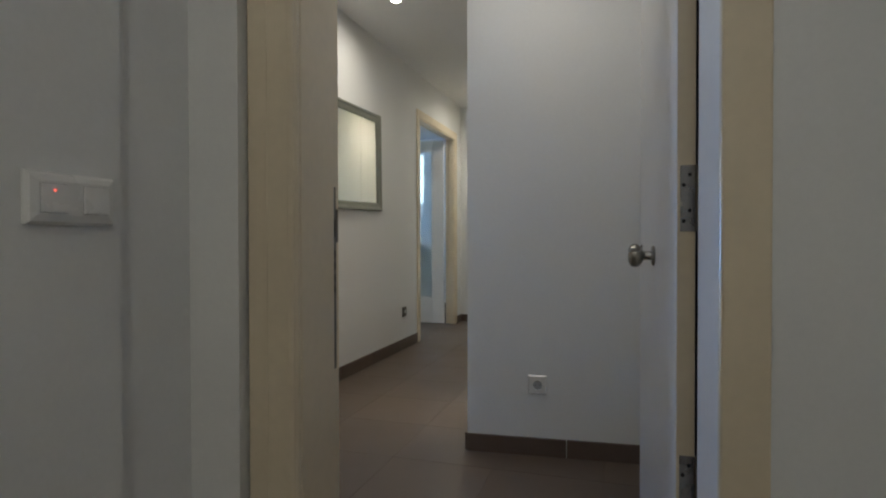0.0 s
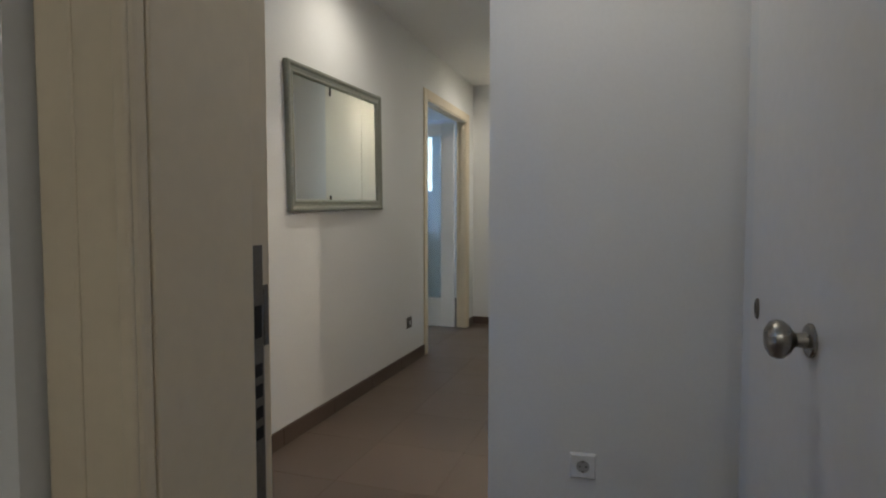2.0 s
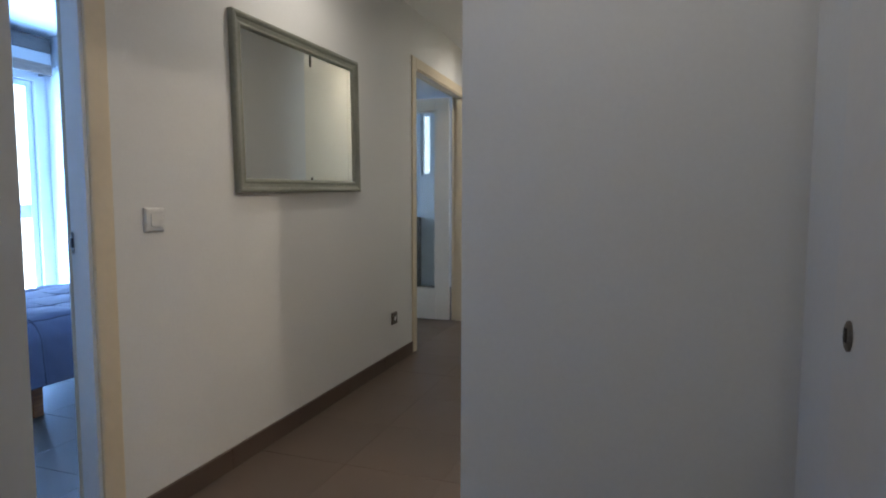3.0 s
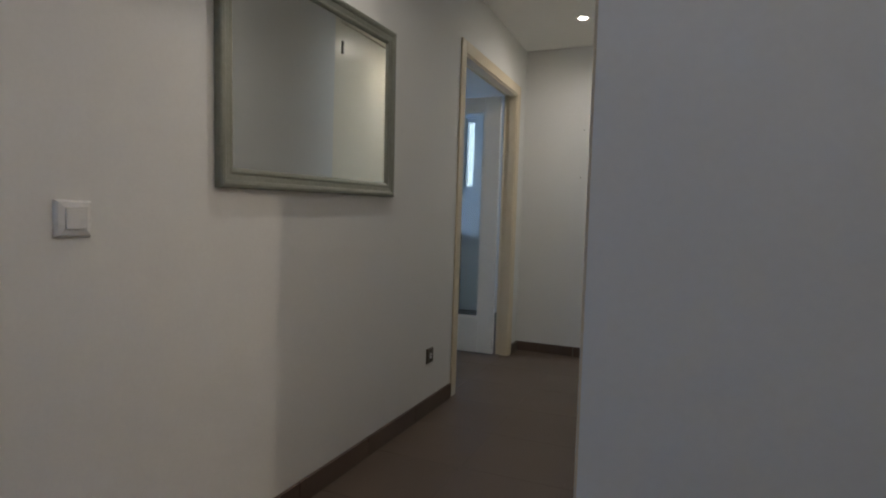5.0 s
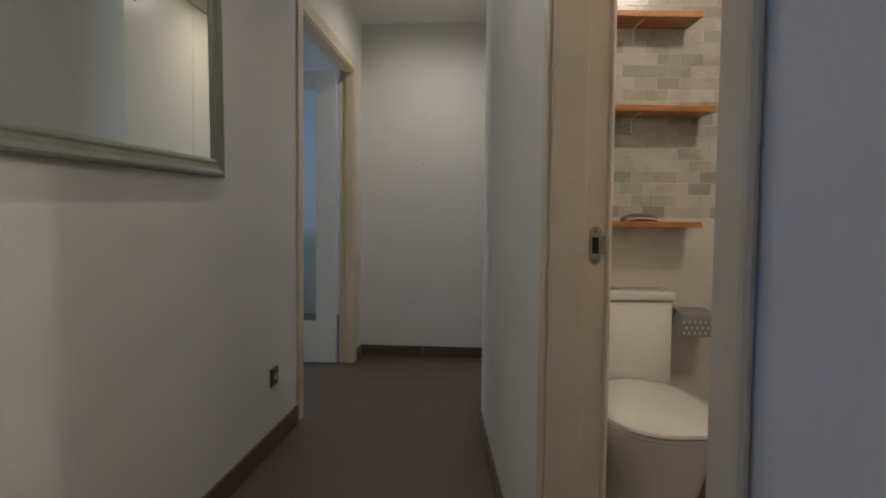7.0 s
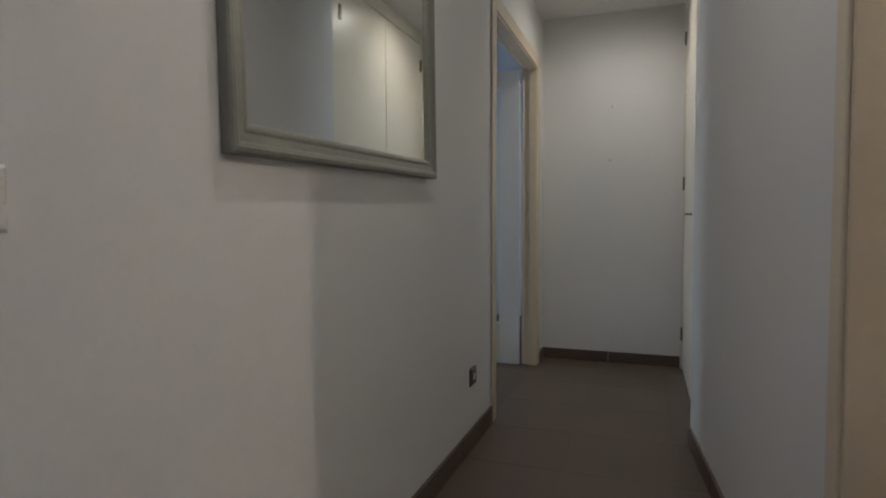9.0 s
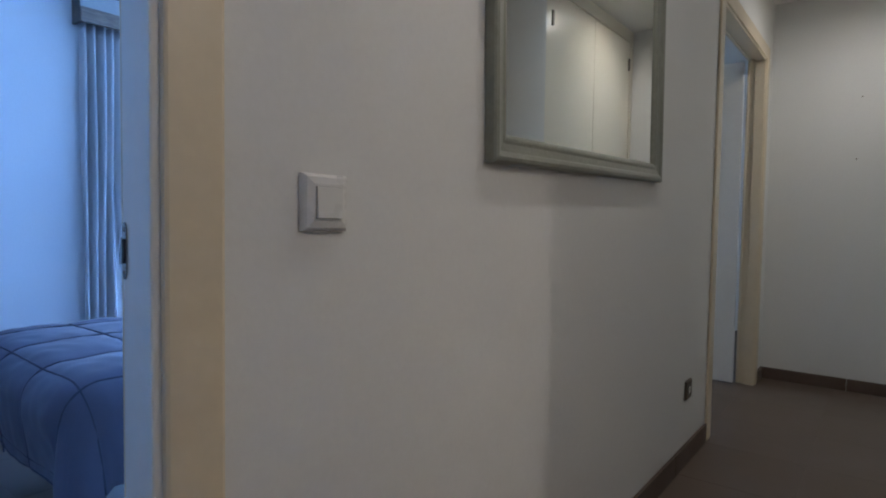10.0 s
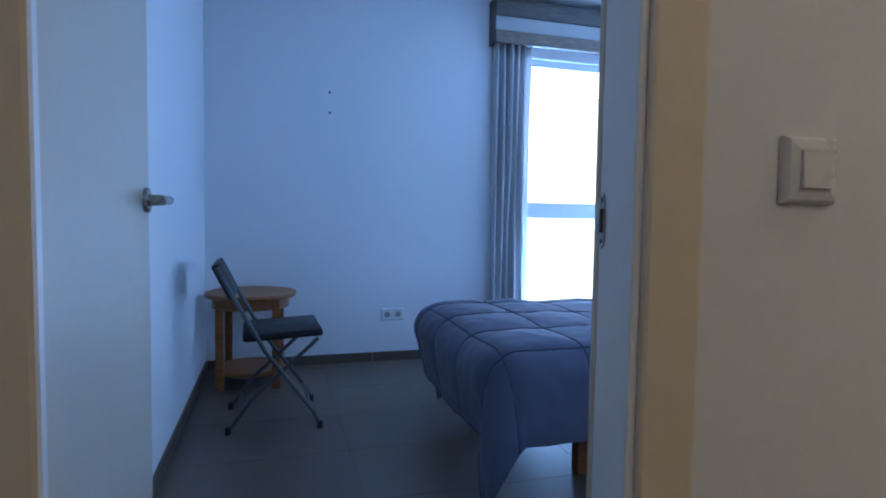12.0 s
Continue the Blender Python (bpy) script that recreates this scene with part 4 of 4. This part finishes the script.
_g = part("pane", box(-0.004, 0.0552, 0.0, 0.004, 0.5728, 1.899), M_GLASS, window2)
_g.visible_shadow = False
_g = part("pane", box(-0.004, 0.6272, 0.0, 0.004, 1.1448, 1.899), M_GLASS, window2)
_g.visible_shadow = False
window3 = thing("window_3", pose(BACK - 0.15 + 2.085, 6.06, 1.42), "narrow living room window", "window", kind="structure")
part("window_frame", box(0.0005, -0.03, 0.0005, 0.030, 0.03, 0.8295, 0.003), M_WINFRAME, window3)
part("window_frame", box(0.115, -0.03, 0.0005, 0.1395, 0.03, 0.8295, 0.003), M_WINFRAME, window3)
part("window_frame", box(0.0305, -0.03, 0.785, 0.1145, 0.03, 0.8295, 0.003), M_WINFRAME, window3)
part("window_frame", box(0.0305, -0.03, 0.0005, 0.1145, 0.03, 0.045, 0.003), M_WINFRAME, window3)
_g = part("pane", box(0.0307, -0.004, 0.0452, 0.1143, 0.004, 0.7848), M_GLASS, window3)
_g.visible_shadow = False
cabinet = thing("low_cabinet", pose(-1.51, 5.80, 0), "dark low cabinet under the living room window", "cabinet")
part("body", box(-0.42, -0.18, 0.0, 0.36, 0.19, 0.90, 0.004), M_PELMET_DARK, cabinet)
for _x in (-0.41, -0.02):
    _d = part("cabinet_door", box(_x, -0.198, 0.06, _x + 0.37, -0.1805, 0.88, 0.003), M_PELMET_DARK, cabinet)
    part("handle", box(_x + 0.32, -0.212, 0.44, _x + 0.335, -0.1985, 0.56, 0.003), M_STEEL, _d)
_north = solid("backdrop_north", box(-6.0, 9.4, -3.0, 3.0, 9.5, 9.0), M_OUTSIDE_DIM, "bright hazy daylight outside the living room", "backdrop")
_out = solid("backdrop_outside", box(-9.6, -8.0, -3.0, -9.5, 14.0, 9.0), M_OUTSIDE, "bright hazy daylight outside the windows", "backdrop")
_cable = solid("cable_outside", tube([(-8.0, 4.50, 2.69), (-8.0, 4.79, 2.785), (-8.0, 5.06, 2.905), (-8.0, 5.60, 3.12)], 0.009, 6), M_PLASTIC_GREY, "thin cable hanging outside the window", "cable")

pelmet = thing("pelmet", pose(BACK + 0.0005, 1.302, 2.094), "dark wooden curtain pelmet box with a pale middle band", "pelmet")
_pl = 1.15
part("end_board", box(0.0, 0.0, 0.0, 0.115, 0.022, 0.265, 0.003), M_PELMET_DARK, pelmet)
part("end_board", box(0.0, _pl - 0.022, 0.0, 0.115, _pl, 0.265, 0.003), M_PELMET_DARK, pelmet)
part("top_board", box(0.0, 0.0, 0.2655, 0.13, _pl, 0.285, 0.003), M_PELMET_DARK, pelmet)
part("lower_fascia", box(0.1155, 0.0, -0.004, 0.135, _pl, 0.078, 0.003), M_PELMET_MID, pelmet, "weathered brown lower board")
part("middle_band", box(0.1155, 0.0, 0.0785, 0.127, _pl, 0.168, 0.002), M_PELMET_PALE, pelmet, "pale grey middle band")
part("upper_fascia", box(0.1155, 0.0, 0.1685, 0.137, _pl, 0.265, 0.003), M_PELMET_DARK, pelmet, "dark upper board")

curtain = thing("curtain", pose(BACK + 0.058, 1.325, 0), "grey gathered curtain hanging beside the window", "curtain")
_bm = bmesh.new()
_rows = []
for _k in range(29):
    _z = 0.02 + (2.10 - 0.02) * _k / 28
    _g = 1.0 - 0.10 * math.sin(math.pi * _k / 28)
    _row = []
    for _i in range(121):
        _s = _i / 120
        _d = 0.036 * math.sin(_s * 2 * math.pi * 5.2 + 0.6 * math.sin(_k * 0.22)) + 0.014 * math.sin(_s * 23 + _k * 0.15)
        _d += 0.004 * noise.noise(Vector((_s * 8, _z * 2.5, 1.0)))
        _row.append(_bm.verts.new((_d, _s * 0.265 * _g + 0.012 * math.sin(_z * 2.1) * _s, _z)))
    _rows.append(_row)
for _r0, _r1 in zip(_rows, _rows[1:]):
    for _i in range(120):
        _bm.faces.new((_r0[_i], _r0[_i + 1], _r1[_i + 1], _r1[_i]))
_c = part("drape", _bm, M_THIN_CURTAIN, curtain, smooth=True)
_md = _c.modifiers.new("thickness", "SOLIDIFY")
_md.thickness = 0.003
part("curtain_rail", tube([(0.0, -0.018, 2.112), (0.0, 1.10, 2.112)], 0.009, 10), M_STEEL, curtain, smooth=True)

socket((BACK + 0.0005, 0.662, 0.305), (1, 0, 0), 2, label="white double power socket low on the bedroom wall")
socket((BACK + 0.0005, 0.898, 0.305), (1, 0, 0), 1, label="white single power socket beside the bed")
for _z in (1.712, 1.586):
    part("screw_hole", lathe([(0.0075, 0.0), (0.005, 0.002)], 12, pose(0.752, -0.0002, _z, 90)), M_BLACK, bpy.data.objects["wall_bedroom_back"])


# ---- bathroom mosaic, last the floor tiles ----
def tile_mesh(name, w, h, d, material, bevel=0.0012):
    """A flat tile in the x-y plane, bevelled on top."""
    bm = bmesh.new()
    lo = [bm.verts.new((x, y, 0)) for x, y in ((0, 0), (w, 0), (w, h), (0, h))]
    mid = [bm.verts.new((x, y, d - bevel)) for x, y in ((0, 0), (w, 0), (w, h), (0, h))]
    top = [bm.verts.new((x, y, d)) for x, y in ((bevel, bevel), (w - bevel, bevel), (w - bevel, h - bevel), (bevel, h - bevel))]
    for a, b in ((lo, mid), (mid, top)):
        for k in range(4):
            bm.faces.new((a[k], a[(k + 1) % 4], b[(k + 1) % 4], b[k]))
    bm.faces.new(top)
    return finish(bm, name, material)


_rng = random.Random(5)
_wallb = bpy.data.objects["wall_bath_back"]
_ms = [tile_mesh("brick_tile", 0.0904, 0.0449, 0.0014, m, 0.0005) for m in (M_MOSAIC_L, M_MOSAIC_M, M_MOSAIC_D)]
_base = BATH @ Matrix(((1, 0, 0, 0.135), (0, 0, -1, 2.0), (0, 1, 0, 1.018), (0, 0, 0, 1)))
for _r in range(30):
    for _c2 in range(10):
        _t = new("brick_tile", _ms[_rng.choices((0, 1, 2), (0.50, 0.34, 0.16))[0]])
        _t.parent = _wallb
        _t.matrix_world = _base @ pose(0.092 * _c2 + (0.046 if _r % 2 else 0.0), 0.0465 * _r, 0)

floor_root = thing("floor", pose(0, 0, 0), "matt brown-taupe ceramic floor tiles with fine pale joints", "floor", kind="structure")
PITCH, GAP = 0.4275, 0.0016
_tile = tile_mesh("floor_tile", PITCH - GAP, PITCH - GAP, 0.008, M_TILE, 0.0008)
_x0, _y0 = 1.2755 - PITCH * 12, 0.205 - PITCH * 10
for _i in range(16):
    for _j in range(24):
        _x, _y = _x0 + PITCH * _i, _y0 + PITCH * _j
        if _x > 2.7 or _x + PITCH < BACK or _y + PITCH < -4.0 or _y > 6.0:
            continue
        if _x + PITCH < -0.1 and _y + PITCH < -0.5:
            continue
        if _x > 1.95 and _y > 0.4:
            continue
        _t = new("floor_tile", _tile)
        _t.parent = floor_root
        _t.location = (_x, _y, -0.008)
